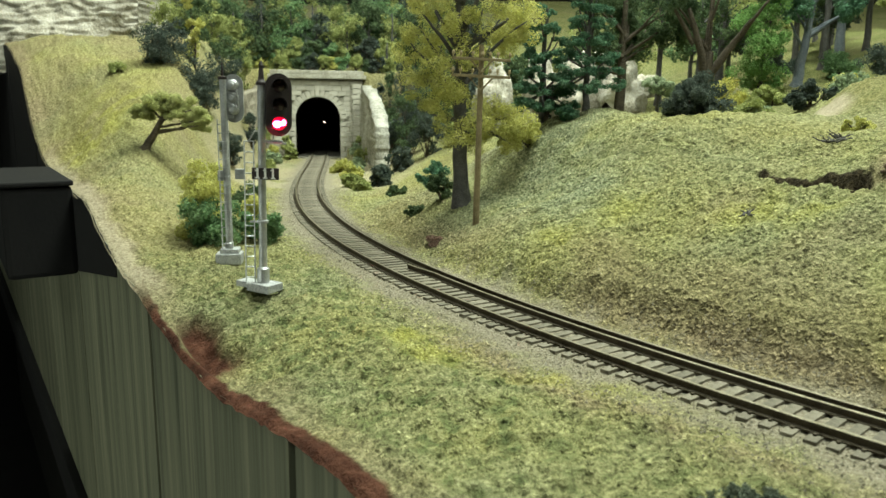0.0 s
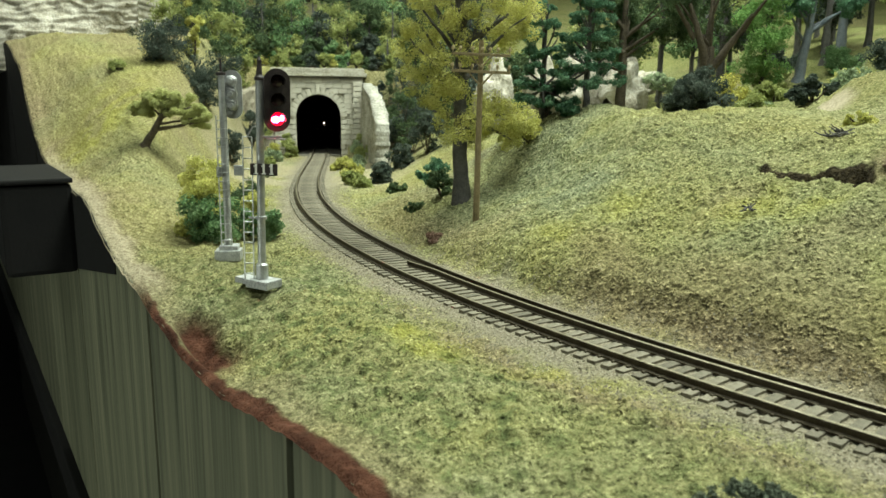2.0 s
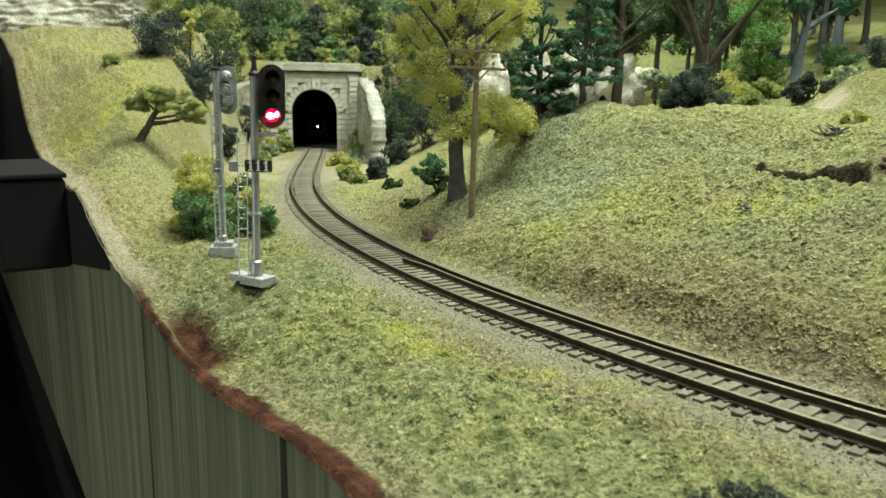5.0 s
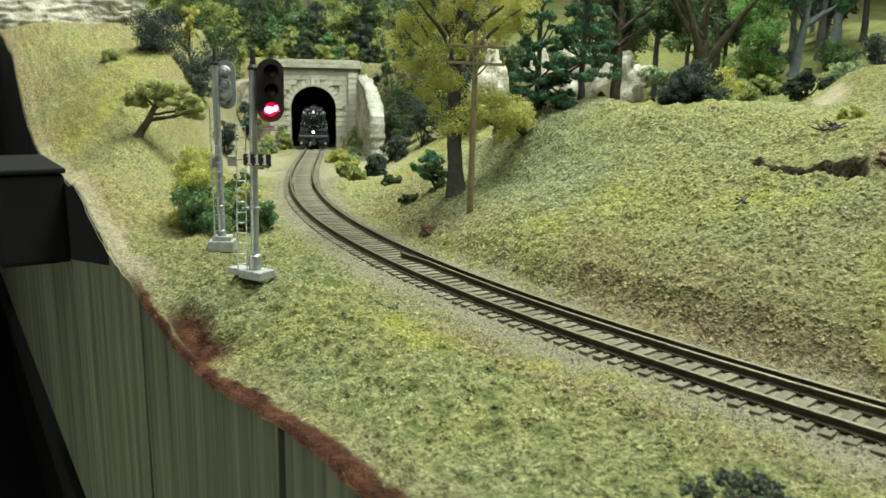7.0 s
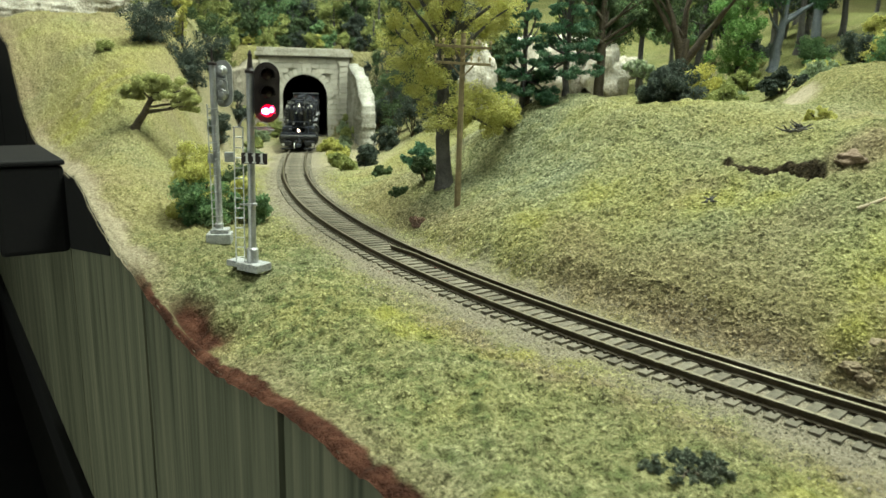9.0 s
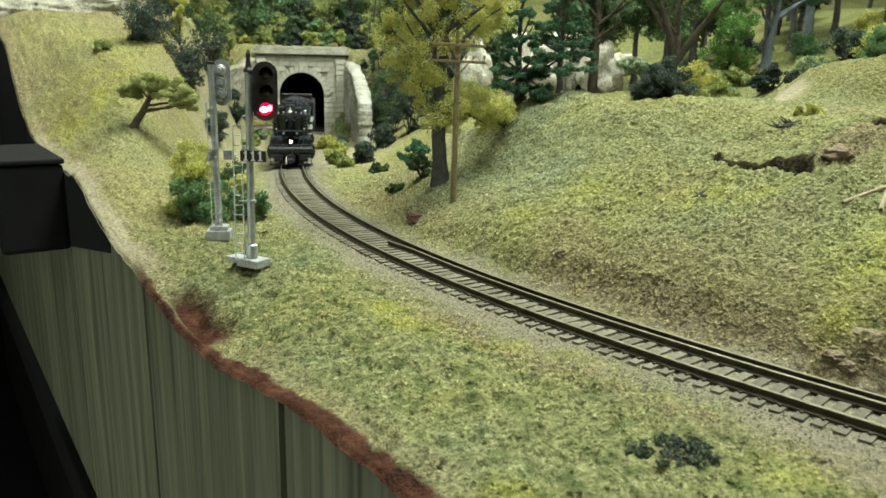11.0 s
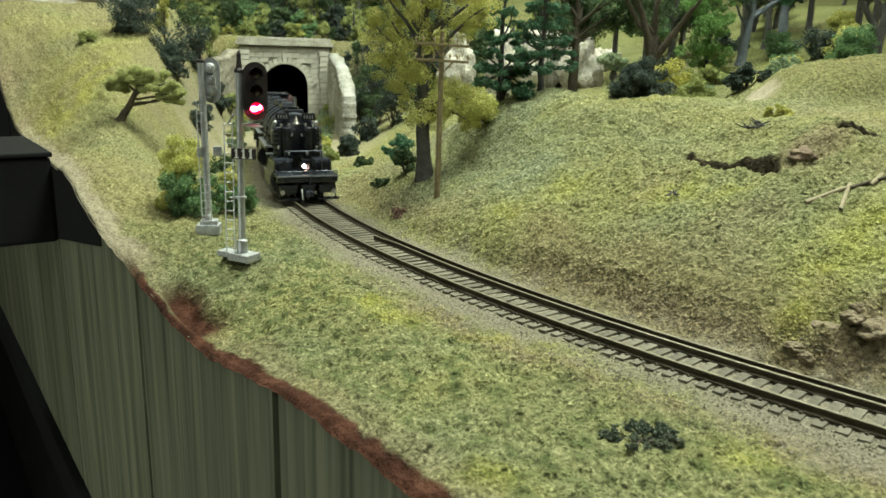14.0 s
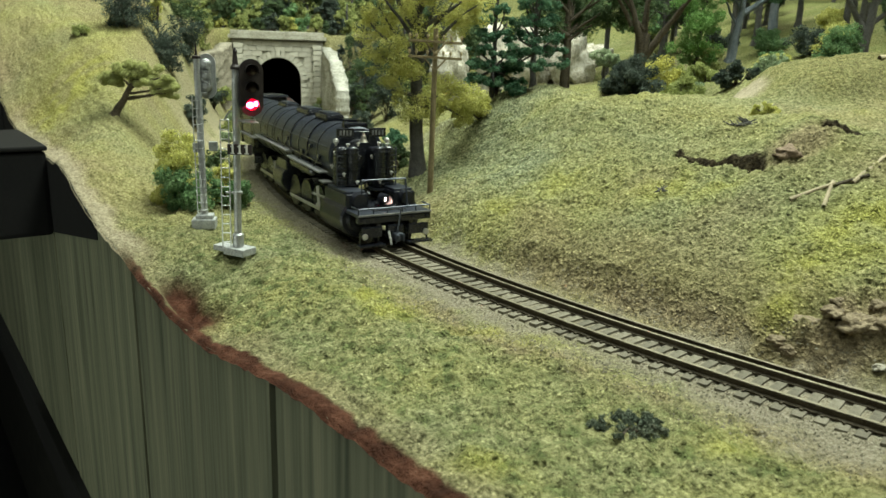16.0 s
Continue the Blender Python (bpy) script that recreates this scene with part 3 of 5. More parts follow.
def build_room():
    for name, c, sz in (("floor", (0, 800, -1120), (6000, 6000, 40)), ("ceiling", (0, 800, 1500), (6000, 6000, 40)),
                        ("wall_north", (0, 3600, 190), (6000, 40, 2560)), ("wall_south", (0, -2200, 190), (6000, 40, 2560)),
                        ("wall_east", (3000, 800, 190), (40, 6000, 2560)), ("wall_west", (-3000, 800, 190), (40, 6000, 2560))):
        ob = new(name, bm_mesh(name, box(B(), *c, *sz), M_ROOM))
        tagged(ob, "plain dark " + name.split("_")[0] + " of the dim train room", name.split("_")[0], kind="structure")


build_room()


# ---- the track ----
RAIL_H = 2.3


def rail_mesh(name, off, y0, y1, base=-RAIL_H, lift=0.0):
    """A rail of true section swept along the line, shiny on top."""
    prof = [(-1.15, 0.0), (-1.15, 0.35), (-0.28, 0.6), (-0.28, 1.6), (-0.55, 1.75), (-0.55, RAIL_H - 0.1), (-0.42, RAIL_H), (0.42, RAIL_H),
            (0.55, RAIL_H - 0.1), (0.55, 1.75), (0.28, 1.6), (0.28, 0.6), (1.15, 0.35), (1.15, 0.0)]
    yy = np.arange(y0, y1, 3.0)
    k = track_slope(yy)
    nx, ny = 1 / np.sqrt(1 + k * k), -k / np.sqrt(1 + k * k)
    if callable(off):
        offs = off(yy)
    else:
        offs = np.full(len(yy), float(off))
    cx, cy = track_x(yy), yy
    m = len(prof)
    v = np.zeros((len(yy), m, 3))
    for j, (a, b) in enumerate(prof):
        v[:, j, 0], v[:, j, 1], v[:, j, 2] = cx + (offs + a) * nx, cy + (offs + a) * ny, base + b + lift
    i = np.arange(len(yy) * m).reshape(len(yy), m)
    f, mi = [], []
    for j in range(m):
        q = np.stack([i[:-1, j], i[:-1, (j + 1) % m], i[1:, (j + 1) % m], i[1:, j]], 1)
        f.append(q)
        mi += [1 if 5 <= j <= 7 else 0] * len(q)
    f = np.concatenate(f)
    me = mesh_np(name, v.reshape(-1, 3), f, (M_RAIL, M_HEAD), False)
    me.polygons.foreach_set("material_index", np.array(mi, np.int32))
    bm = bmesh.new()
    bm.from_mesh(me)
    bmesh.ops.recalc_face_normals(bm, faces=bm.faces)
    bm.to_mesh(me)
    bm.free()
    return me


def guard_offset(yy):
    return 8.6 - 3.6 - 2.6 * sm(yy, 296, 318)


TIE_STEP = 4.75


def build_track():
    tr = thing("railway_track", "single railway track with brown rails on weathered ties", "track", kind="structure")
    hang("rail", rail_mesh("rail", -8.6, 40, 1990), tr)
    hang("rail", rail_mesh("rail", 8.6, 40, 1990), tr)
    hang("guard_rail", rail_mesh("guard_rail", guard_offset, 40, 318, lift=-0.25), tr, "inner guard rail with a bent end")
    tie = bm_mesh("tie", box(B(), 0, 0, 0, 27.5, 2.7, 1.9, 0.18), M_TIE)
    plates = []
    s, n = s_of_y(60), 0
    rng = random.Random(3)
    while s > s_of_y(1000):
        x, y = on_track(s)
        a = -math.degrees(math.atan(float(track_slope(y))))
        m = pmm(x + rng.uniform(-0.2, 0.2), y, -RAIL_H - 0.95 + rng.uniform(-0.12, 0.05), 0, 0, a + rng.uniform(-1.2, 1.2))
        n += 1
        if n <= 290:
            hang("tie", tie, tr, "", m)
        for o in (-8.6, 8.6):
            plates.append((x + o * math.cos(radians(a)), y + o * math.sin(radians(a)), a))
        s -= TIE_STEP
    bm = B()
    for x, y, a in plates[:260]:
        for q in (-1.7, 1.7):
            box(bm, x + q * math.cos(radians(a)), y + q * math.sin(radians(a)), -RAIL_H + 0.2, 0.8, 0.7, 0.5, 0, a)
    tagged(part("spike_heads", bm, M_RAIL, tr), kind="stuff")
    return tr


build_track()


# ---- the tunnel ----
PORTAL = pmm(float(track_x(960)), 960, 0, 0, 0, -math.degrees(math.atan(float(track_slope(960)))))


def stone_block():
    return bm_mesh("stone", box(B(), 0, 0, 0, 1, 1, 1, 0.06), M_STONE)


def build_portal():
    pt = thing("tunnel_portal", "weathered grey stone tunnel portal with arch and cornice", "tunnel portal", at=PORTAL, kind="structure")
    # backing wall with a real arched opening
    bm = B()
    half, spring, top, side = 28.5, 46.0, 98.0, 57.0
    arch = [(half * math.cos(a), spring + 27.5 * math.sin(a)) for a in np.linspace(0, math.pi, 21)]
    ring = [(-side, -12), (-half, -12), *[(x, z) for x, z in arch[::-1]], (half, -12), (side, -12), (side, top), (-side, top)]
    vs = [bm.verts.new((x, 3.0, z)) for x, z in ring]
    es = [bm.edges.new((vs[k], vs[(k + 1) % len(vs)])) for k in range(len(vs))]
    faces = [g for g in bmesh.ops.triangle_fill(bm, edges=es, use_beauty=True)["geom"] if isinstance(g, bmesh.types.BMFace)]
    r = bmesh.ops.extrude_face_region(bm, geom=faces)
    bmesh.ops.translate(bm, vec=(0, 24, 0), verts=[v for v in r["geom"] if isinstance(v, bmesh.types.BMVert)])
    bmesh.ops.recalc_face_normals(bm, faces=bm.faces)
    part("wall", bm, M_MORTAR, pt)
    blk = stone_block()
    rng = random.Random(5)
    # coursed stones
    z, row = -8.0, 0
    while z < 92:
        hgt = 6.4
        x = -56.0 + (0 if row % 2 else -4.5)
        while x < 56:
            w = rng.choice((10, 11, 12.5))
            a, b = max(x, -56.5), min(x + w, 56.5)
            mid, zc = (a + b) / 2, z + hgt / 2
            inside = (abs(mid) < half + 5.5 and zc < spring + 1) or (math.hypot(mid, (zc - spring)) < half + 9 and zc > spring - 3)
            if not inside and b - a > 3:
                hang("stone", blk, pt, "", Matrix.LocRotScale(Vector((mid, 3.0 + rng.uniform(-0.5, 0.3), zc)) * MM, None, Vector((b - a - 0.3, 4, hgt - 0.3))))
            x += w
        z, row = z + hgt, row + 1
    # jamb stones and voussoirs
    for sgn in (-1, 1):
        z = -8.0
        k = 0
        while z < spring - 1:
            w = 7.5 if k % 2 else 5.2
            hang("stone", blk, pt, "", Matrix.LocRotScale(Vector((sgn * (half + w / 2 - 0.6), 1.8, z + 3.2)) * MM, None, Vector((w, 5, 5.6))))
            z, k = z + 6.4, k + 1
    for k in range(17):
        a = math.pi * (k + 0.5) / 17
        r0 = half + 3.6 + (1.6 if k == 8 else 0)
        hang("voussoir", blk, pt, "", Matrix.LocRotScale(Vector((r0 * math.cos(a), 1.2 - (1.0 if k == 8 else 0), spring + r0 * math.sin(a))) * MM, Euler((0, -a + math.pi / 2, 0)),
             Vector((5.2, 5.5, 8.4 + (3 if k == 8 else 0)))))
    # pilasters and cornice
    for sgn in (-1, 1):
        for k in range(15):
            hang("pilaster_stone", blk, pt, "", Matrix.LocRotScale(Vector((sgn * 49, -0.6, -5 + 6.6 * k)) * MM, None, Vector((11.5 - 1.2 * (k % 2), 7, 5.9))))
    part("cornice", box(box(B(), 0, 6, 98.5, 122, 20, 5, 0.8), 0, 16, 103.5, 116, 40, 5.5, 0.8), M_STONE, pt, "projecting stone cornice")
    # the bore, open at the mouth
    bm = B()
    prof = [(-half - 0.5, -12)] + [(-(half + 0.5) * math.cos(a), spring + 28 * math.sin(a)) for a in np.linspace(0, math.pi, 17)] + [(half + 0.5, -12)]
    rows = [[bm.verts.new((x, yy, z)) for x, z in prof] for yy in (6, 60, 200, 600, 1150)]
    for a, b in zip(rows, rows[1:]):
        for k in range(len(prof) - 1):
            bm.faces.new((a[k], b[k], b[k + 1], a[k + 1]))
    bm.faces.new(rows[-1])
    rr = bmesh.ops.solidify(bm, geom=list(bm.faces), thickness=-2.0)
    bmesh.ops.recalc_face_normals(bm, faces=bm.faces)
    part("bore", bm, M_REDBLACK, pt, "reddish-black tunnel lining")
    bm = box(B(), 0, 590, -4.4, 2 * half, 1130, 1.5)
    part("bore_floor", bm, M_MORTAR, pt, "ballast floor in the tunnel")
    return pt


build_portal()


def wing_wall(label, p, q, tops, foot, mt, seed):
    """A rough cast wall from p (at the portal) to q, with a ragged weathered top."""
    p, q = np.array(p, float), np.array(q, float)
    L = float(np.hypot(*(q - p)))
    along, out = (q - p) / L, np.array([(q - p)[1], -(q - p)[0]]) / L
    nu, nv, thick = 90, 40, 12.0
    u, v = np.meshgrid(np.linspace(0, L, nu), np.linspace(0, 1, nv), indexing="ij")
    top = np.interp(u / L, np.linspace(0, 1, len(tops)), tops) + 4 * fbm(u, u * 0, 22, 3, seed)
    z = foot + (top - foot) * v
    bed = np.abs((z / 7 + 0.5 * fbm(u, z, 20, 2, seed + 3)) % 1.0 - 0.5) * 2
    skin = 3.2 * fbm(u, z, 30, 3, seed + 1) + 1.6 * fbm(u, z, 7, 3, seed + 2) + 0.9 * sm(bed, 0.0, 0.35)
    sides = []
    for sg in (1, -1):
        o = sg * (thick / 2 + skin)
        sides.append(np.stack([p[0] + along[0] * u + out[0] * o, p[1] + along[1] * u + out[1] * o, z], -1).reshape(-1, 3))
    i = np.arange(u.size).reshape(u.shape)
    f = np.stack([i[:-1, :-1], i[1:, :-1], i[1:, 1:], i[:-1, 1:]], -1).reshape(-1, 4)
    rim = np.concatenate([i[:, 0], i[-1, 1:], i[::-1, -1][1:], i[0, ::-1][1:]])
    joint = np.stack([rim[:-1], rim[1:], rim[1:] + u.size, rim[:-1] + u.size], 1)
    me = mesh_np("wing_wall", np.concatenate(sides), np.concatenate([f, f[:, ::-1] + u.size, joint[:, ::-1]]), (mt,), True)
    tagged(new("wing_wall", me), label, "retaining wall", kind="structure")


M_WING = mat("whitened_plaster_wall", ((0.20, 0.195, 0.155), (0.36, 0.35, 0.30), (0.48, 0.47, 0.42)), 0.92, 0, 26, 2.2, 0.6)
# browner copy of M_WING with that side's shade put into the colour
M_WINGDARK = mat("shaded_brown_plaster_wall", ((0.13, 0.115, 0.08), (0.24, 0.215, 0.16), (0.33, 0.30, 0.23)), 0.92, 0, 26, 2.2, 0.6)
wing_wall("rough whitened plaster wing wall stepping down beside the track", (-116, 955), (-76, 762), (88, 86, 80, 73, 62, 44), -14, M_WING, 131)
wing_wall("rough grey-brown plaster wing wall on the shaded side", (-237, 962), (-262, 790), (92, 84, 76, 60, 40), -14, M_WINGDARK, 141)


# ---- signals ----
def capsule(bm, w, hgt, th, y0=0.0, seg=10):
    """An upright plate with round ends."""
    r = w / 2
    pts = [(r * math.cos(a), hgt / 2 - r + r * math.sin(a)) for a in np.linspace(0, math.pi, seg)] + [(r * math.cos(a), -hgt / 2 + r + r * math.sin(a)) for a in np.linspace(math.pi, 2 * math.pi, seg)]
    f = bm.faces.new([bm.verts.new((x, y0, z)) for x, z in pts])
    e = bmesh.ops.extrude_face_region(bm, geom=[f])
    bmesh.ops.translate(bm, vec=(0, th, 0), verts=[v for v in e["geom"] if isinstance(v, bmesh.types.BMVert)])
    bmesh.ops.recalc_face_normals(bm, faces=bm.faces)
    return bm


M_LENS = mat("dark_lens", ((0.02, 0.012, 0.012), (0.05, 0.03, 0.03)), 0.15, 0, 3, 0.5, 0.0, spec=0.6)
M_RED = glow_mat("lit_red_lens", (1.0, 0.004, 0.06), 0.55)
M_REDHOT = glow_mat("lit_red_centre", (1.0, 0.05, 0.12), 55.0)


def build_ladder(parent, x, y, z0, z1, mt, w=3.4, step=4.0):
    lad = part("ladder", cyl(cyl(B(), (x - w / 2, y, z0), (x - w / 2, y, z1), 0.28, seg=6), (x + w / 2, y, z0), (x + w / 2, y, z1), 0.28, seg=6), mt, parent)
    rung = bm_mesh("rung", cyl(B(), (-w / 2, 0, 0), (w / 2, 0, 0), 0.22, seg=6), mt)
    z = z0 + step * 0.7
    while z < z1:
        hang("rung", rung, lad, "", pmm(x, y, z))
        z += step
    return lad


def build_signal_front():
    """Seen from the front, the lowest lamp lit red."""
    g = thing("railway_signal", "grey signal mast with black head showing a red light", "signal", at=pmm(-74.0, 284.0, -4.2, 0, 1.2, 14))
    bm = box(box(B(), 0.8, 0, 1.6, 10.5, 8.5, 3.2, 0.4), -8.5, 2.0, 1.2, 9, 6, 2.4, 0.3)
    part("base", bm, M_CONC, g, "silver-grey cast base", pmm(0, 0, 0, 0, 0, -42))
    part("mast", lathe(B(), [(2.3, 3), (2.3, 8.5), (1.5, 9.2), (1.42, 34), (1.42, 72), (1.42, 76.5)]), M_SILVER, g, smooth=False)
    part("finial", lathe(B(), [(1.9, 76), (1.9, 77), (1.15, 78), (0.75, 82), (0.9, 83), (0.2, 84.5)], seg=12), M_BLACK, g)
    head = part("head", capsule(B(), 9.4, 22.4, 1.5), M_BLACK, g, "black oval signal head", pmm(6.1, -2.4, 69.2, 0, 0, 6))
    part("housing", box(B(), 0, 3.4, 0, 5.5, 4.5, 19, 0.8), M_BLACK, head)
    for k, z in enumerate((6.6, 0.0, -6.6)):
        bm = B()
        n = 16
        a0 = [(2.6 * math.cos(a), 2.6 * math.sin(a)) for a in np.linspace(math.radians(-20), math.radians(200), n)]
        fr = [bm.verts.new((x, -4.2, z + q)) for x, q in a0]
        bk = [bm.verts.new((x, 0.1, z + q)) for x, q in a0]
        for j in range(n - 1):
            bm.faces.new((fr[j], fr[j + 1], bk[j + 1], bk[j]))
        bmesh.ops.solidify(bm, geom=list(bm.faces), thickness=0.35)
        part("hood", bm, M_BLACK, head)
        lit = k == 2
        part("lens", ball(B(), (0, -0.1, z), 2.5 if lit else 2.15, 1, 0.35, 1), M_RED if lit else M_LENS, head, "glowing red lens" if lit else "")
        if lit:
            # the smaller ball glows as the hood's reflection; both redden the head
            part("bulb_and_reflection", ball(ball(B(), (-0.7, -1.5, z - 0.2), 1.45, 1.1, 0.45, 0.85), (1.6, -0.9, z + 0.35), 1.15, 0.7, 0.4, 0.95), M_REDHOT, head, "glaring lamp before the red lens and its glowing hood reflection")
    part("bracket", box(box(B(), 3.6, -0.4, 56.0, 8, 1.6, 0.9, 0.2), 1.6, 0, 68, 3.2, 1.4, 1.6, 0.3), M_SILVER, g)
    part("platform", box(B(), 5.5, -1.5, 55.4, 6.5, 3.2, 0.6, 0.2), M_SILVER, g)
    plate = part("number_board", box(B(), 0, 0, 0, 9.8, 0.8, 4.2, 0.15), M_BLACK, g, "black board with white figures", pmm(1.2, -2.6, 44.4, 0, 0, -12))
    for x in (-2.8, 0.0, 2.8):
        cu = bpy.data.curves.new("figure", "FONT")
        cu.body, cu.size, cu.align_x, cu.align_y, cu.extrude = "1", 4.8 * MM, "CENTER", "CENTER", 0.05 * MM
        cu.offset = 0.16 * MM
        cu.materials.append(M_WHITE)
        f = new("figure", cu)
        f.parent = plate
        f.matrix_basis = pmm(x, -0.46, 0.05, 90, 0, 0)
        part("figure_foot", box(B(), x, -0.46, -1.55, 1.7, 0.12, 0.4), M_WHITE, plate)
        part("figure_flag", box(B(), x - 0.45, -0.46, 1.2, 0.9, 0.12, 0.4), M_WHITE, plate)
    part("clamp", lathe(B(), [(1.45, 25.6), (2.1, 25.8), (2.1, 26.8), (1.45, 27)], seg=14), M_SILVER, g)
    part("stay", cyl(B(), (-4.6, 0.2, 26.3), (0, 0, 26.3), 0.4, seg=6), M_SILVER, g)
    build_ladder(g, -4.6, 0.4, 2.5, 56, M_SILVER, 3.3, 3.9)
    part("ladder_top", cyl(cyl(B(), (-4.6, 0.4, 56), (-2.6, 0.3, 59.5), 0.28, seg=6), (-2.6, 0.3, 59.5), (0, 0, 60), 0.28, seg=6), M_SILVER, g)
    return g


def build_signal_back():
    """Seen from behind: a bare silver head with its lamp housings."""
    g = thing("railway_signal", "silver signal mast seen from the back of its head", "signal", at=pmm(-101.5, 333.0, -4.6, 0, 0, 8))
    part("base", box(box(B(), 0, 0, 2.4, 11, 9, 4.8, 0.5), 0.4, 0, 5.6, 8, 7, 2.4, 0.4), M_CONC, g, "silver-grey cast base")
    part("mast", lathe(B(), [(1.9, 5), (1.9, 9), (1.45, 9.6), (1.4, 45), (1.4, 80)]), M_SILVER, g)
    part("finial", lathe(B(), [(2.0, 79.6), (2.0, 80.8), (0.6, 81.2), (0.35, 86), (0.1, 87)], seg=12), M_BLACK, g)
    head = part("head", capsule(B(), 8.2, 20.5, 1.2), M_SILVER, g, "bare silver back of the oval head", pmm(3.9, 2.6, 71.8, 0, 0, -4))
    for z in (5.6, 0.2, -4.6):
        part("lamp_housing", lathe(B(), [(2.4, 0), (2.4, -1.6), (1.9, -2.6), (1.0, -3.1), (0.9, -4.0)], (0, 0, z), "Y", 14), M_SILVER, head)
    bm = B()
    for p, q in (((-1.8, -2.6, 2.6), (1.8, -2.9, 1.4)), ((1.9, -2.8, 4), (2.4, -2.2, -4)), ((-2.2, -2.6, -1.8), (1.4, -3.2, -3.2)), ((-1.6, -3, -3), (-2.4, -1, -8))):
        cyl(bm, p, q, 0.42, seg=6)
    part("wiring", bm, M_SILVER, head)
    part("bracket", box(box(B(), 2.6, 1.2, 70, 5, 2, 1.8, 0.3), 2, 1, 64, 4, 1.6, 1.2, 0.2), M_SILVER, g)
    part("relay_box", box(box(B(), -2.3, -1.0, 39, 2.2, 2.6, 4.4, 0.3), 5.6, 1, 39.5, 4.0, 2.4, 4.4, 0.3), M_SILVER, g)
    build_ladder(g, -0.3, -2.6, 6.5, 63, M_SILVER, 4.3, 3.7)
    return g


build_signal_front()
build_signal_back()


# ---- the telegraph pole ----
def build_pole():
    g = thing("telegraph_pole", "brown wooden telegraph pole with two crossarms", "pole", at=pmm(8.2, 362.0, ground_z(8.2, 362) - 1, 0, 0.6, 2))
    part("post", lathe(B(), [(1.6, 0), (1.45, 20), (1.3, 60), (1.15, 80), (1.1, 84)], seg=10), M_WOODPOLE, g)
    glass = mat("insulator_tan", ((0.30, 0.24, 0.13), (0.42, 0.35, 0.2)), 0.4, 0, 2, 0.4, 0.0)
    ins = bm_mesh("insulator", lathe(B(), [(0.35, 0), (0.35, 0.9), (0.75, 1.2), (0.7, 2.0), (0.4, 2.7)], seg=8), glass)
    for z in (70.0, 77.6):
        arm = part("crossarm", box(B(), 0, 0, 0, 27.0, 1.1, 1.3, 0.2), M_WOODPOLE, g, "", pmm(0, -1.7, z, 0, 1.2, 4))
        for x in (-13, -9.6, -4, 0.6, 4, 7.6, 13):
            hang("insulator", ins, arm, "", pmm(x, 0, 0.8))
    part("brace", cyl(cyl(B(), (-5.0, -2.2, 77.4), (0, -1.9, 71.5), 0.35, seg=6), (5.0, -2.2, 77.4), (0, -1.9, 71.5), 0.4, seg=6), M_WOODPOLE, g)
    part("brace", cyl(cyl(B(), (-5.5, -2.2, 69.6), (0, -1.9, 63.5), 0.35, seg=6), (5.5, -2.2, 69.6), (0, -1.9, 63.5), 0.4, seg=6), M_WOODPOLE, g)
    return g


build_pole()


# ---- the locomotive: +y is forward, the origin at the front engine's pivot, on the rail heads ----
M_LAMP = glow_mat("lit_headlamp", (1.0, 0.66, 0.56), 22.0)


def wheel_mesh(r, th=2.4):
    bm = lathe(B(), [(r * 0.72, -th / 2), (r, -th / 2), (r, th / 2 - 0.5), (r + 0.5, th / 2 - 0.5), (r + 0.5, th / 2), (r * 0.75, th / 2)], axis="Y", seg=22)
    bmesh.ops.rotate(bm, matrix=Matrix.Rotation(math.pi / 2, 3, "Z"), verts=bm.verts)
    return bm


def rod_gear(parent, y0, n, pitch, r):
    """Driving wheels, their counterweights and rods on both sides."""
    tyre = bm_mesh("driving_wheel", wheel_mesh(r), M_LOCO)
    spoke = B()
    for k in range(10):
        a = math.pi * 2 * k / 10
        cyl(spoke, (0, 0, 0), (0, r * 0.8 * math.cos(a), r * 0.8 * math.sin(a)), 0.45, seg=5)
    cyl(spoke, (-1.0, 0, 0), (1.0, 0, 0), 1.8, seg=12)
    spokes = bm_mesh("spokes", spoke, M_LOCOGREY)
    for k in range(n):
        for sx in (-1, 1):
            w = hang("driving_wheel", tyre, parent, "", pmm(sx * 8.2, y0 - k * pitch, r))
            hang("spokes", spokes, w)
    for sx in (-1, 1):
        L = pitch * (n - 1)
        part("side_rod", box(B(), sx * 11.2, y0 - L / 2, r - 2.6, 0.8, L + 4, 1.6, 0.3), M_STEEL, parent, "bright steel side rod")
        part("main_rod", box(B(), sx * 12.4, y0 + 4, r - 1.2, 0.8, 34, 1.4, 0.3, rx=-3), M_STEEL, parent, "bright steel main rod")
        bm = cyl(B(), (sx * 12.6, y0 - pitch, r + 4.5), (sx * 12.6, y0 + 12, r + 5.5), 0.6, seg=6)
        cyl(bm, (sx * 12.6, y0 - pitch * 0.6, r + 9), (sx * 12.6, y0 - pitch * 0.5, r - 1), 0.7, seg=6)
        cyl(bm, (sx * 13.0, y0 + 10, r + 7), (sx * 13.0, y0 + 12, r - 2), 0.8, seg=6)
        part("valve_gear", bm, M_STEEL, parent)


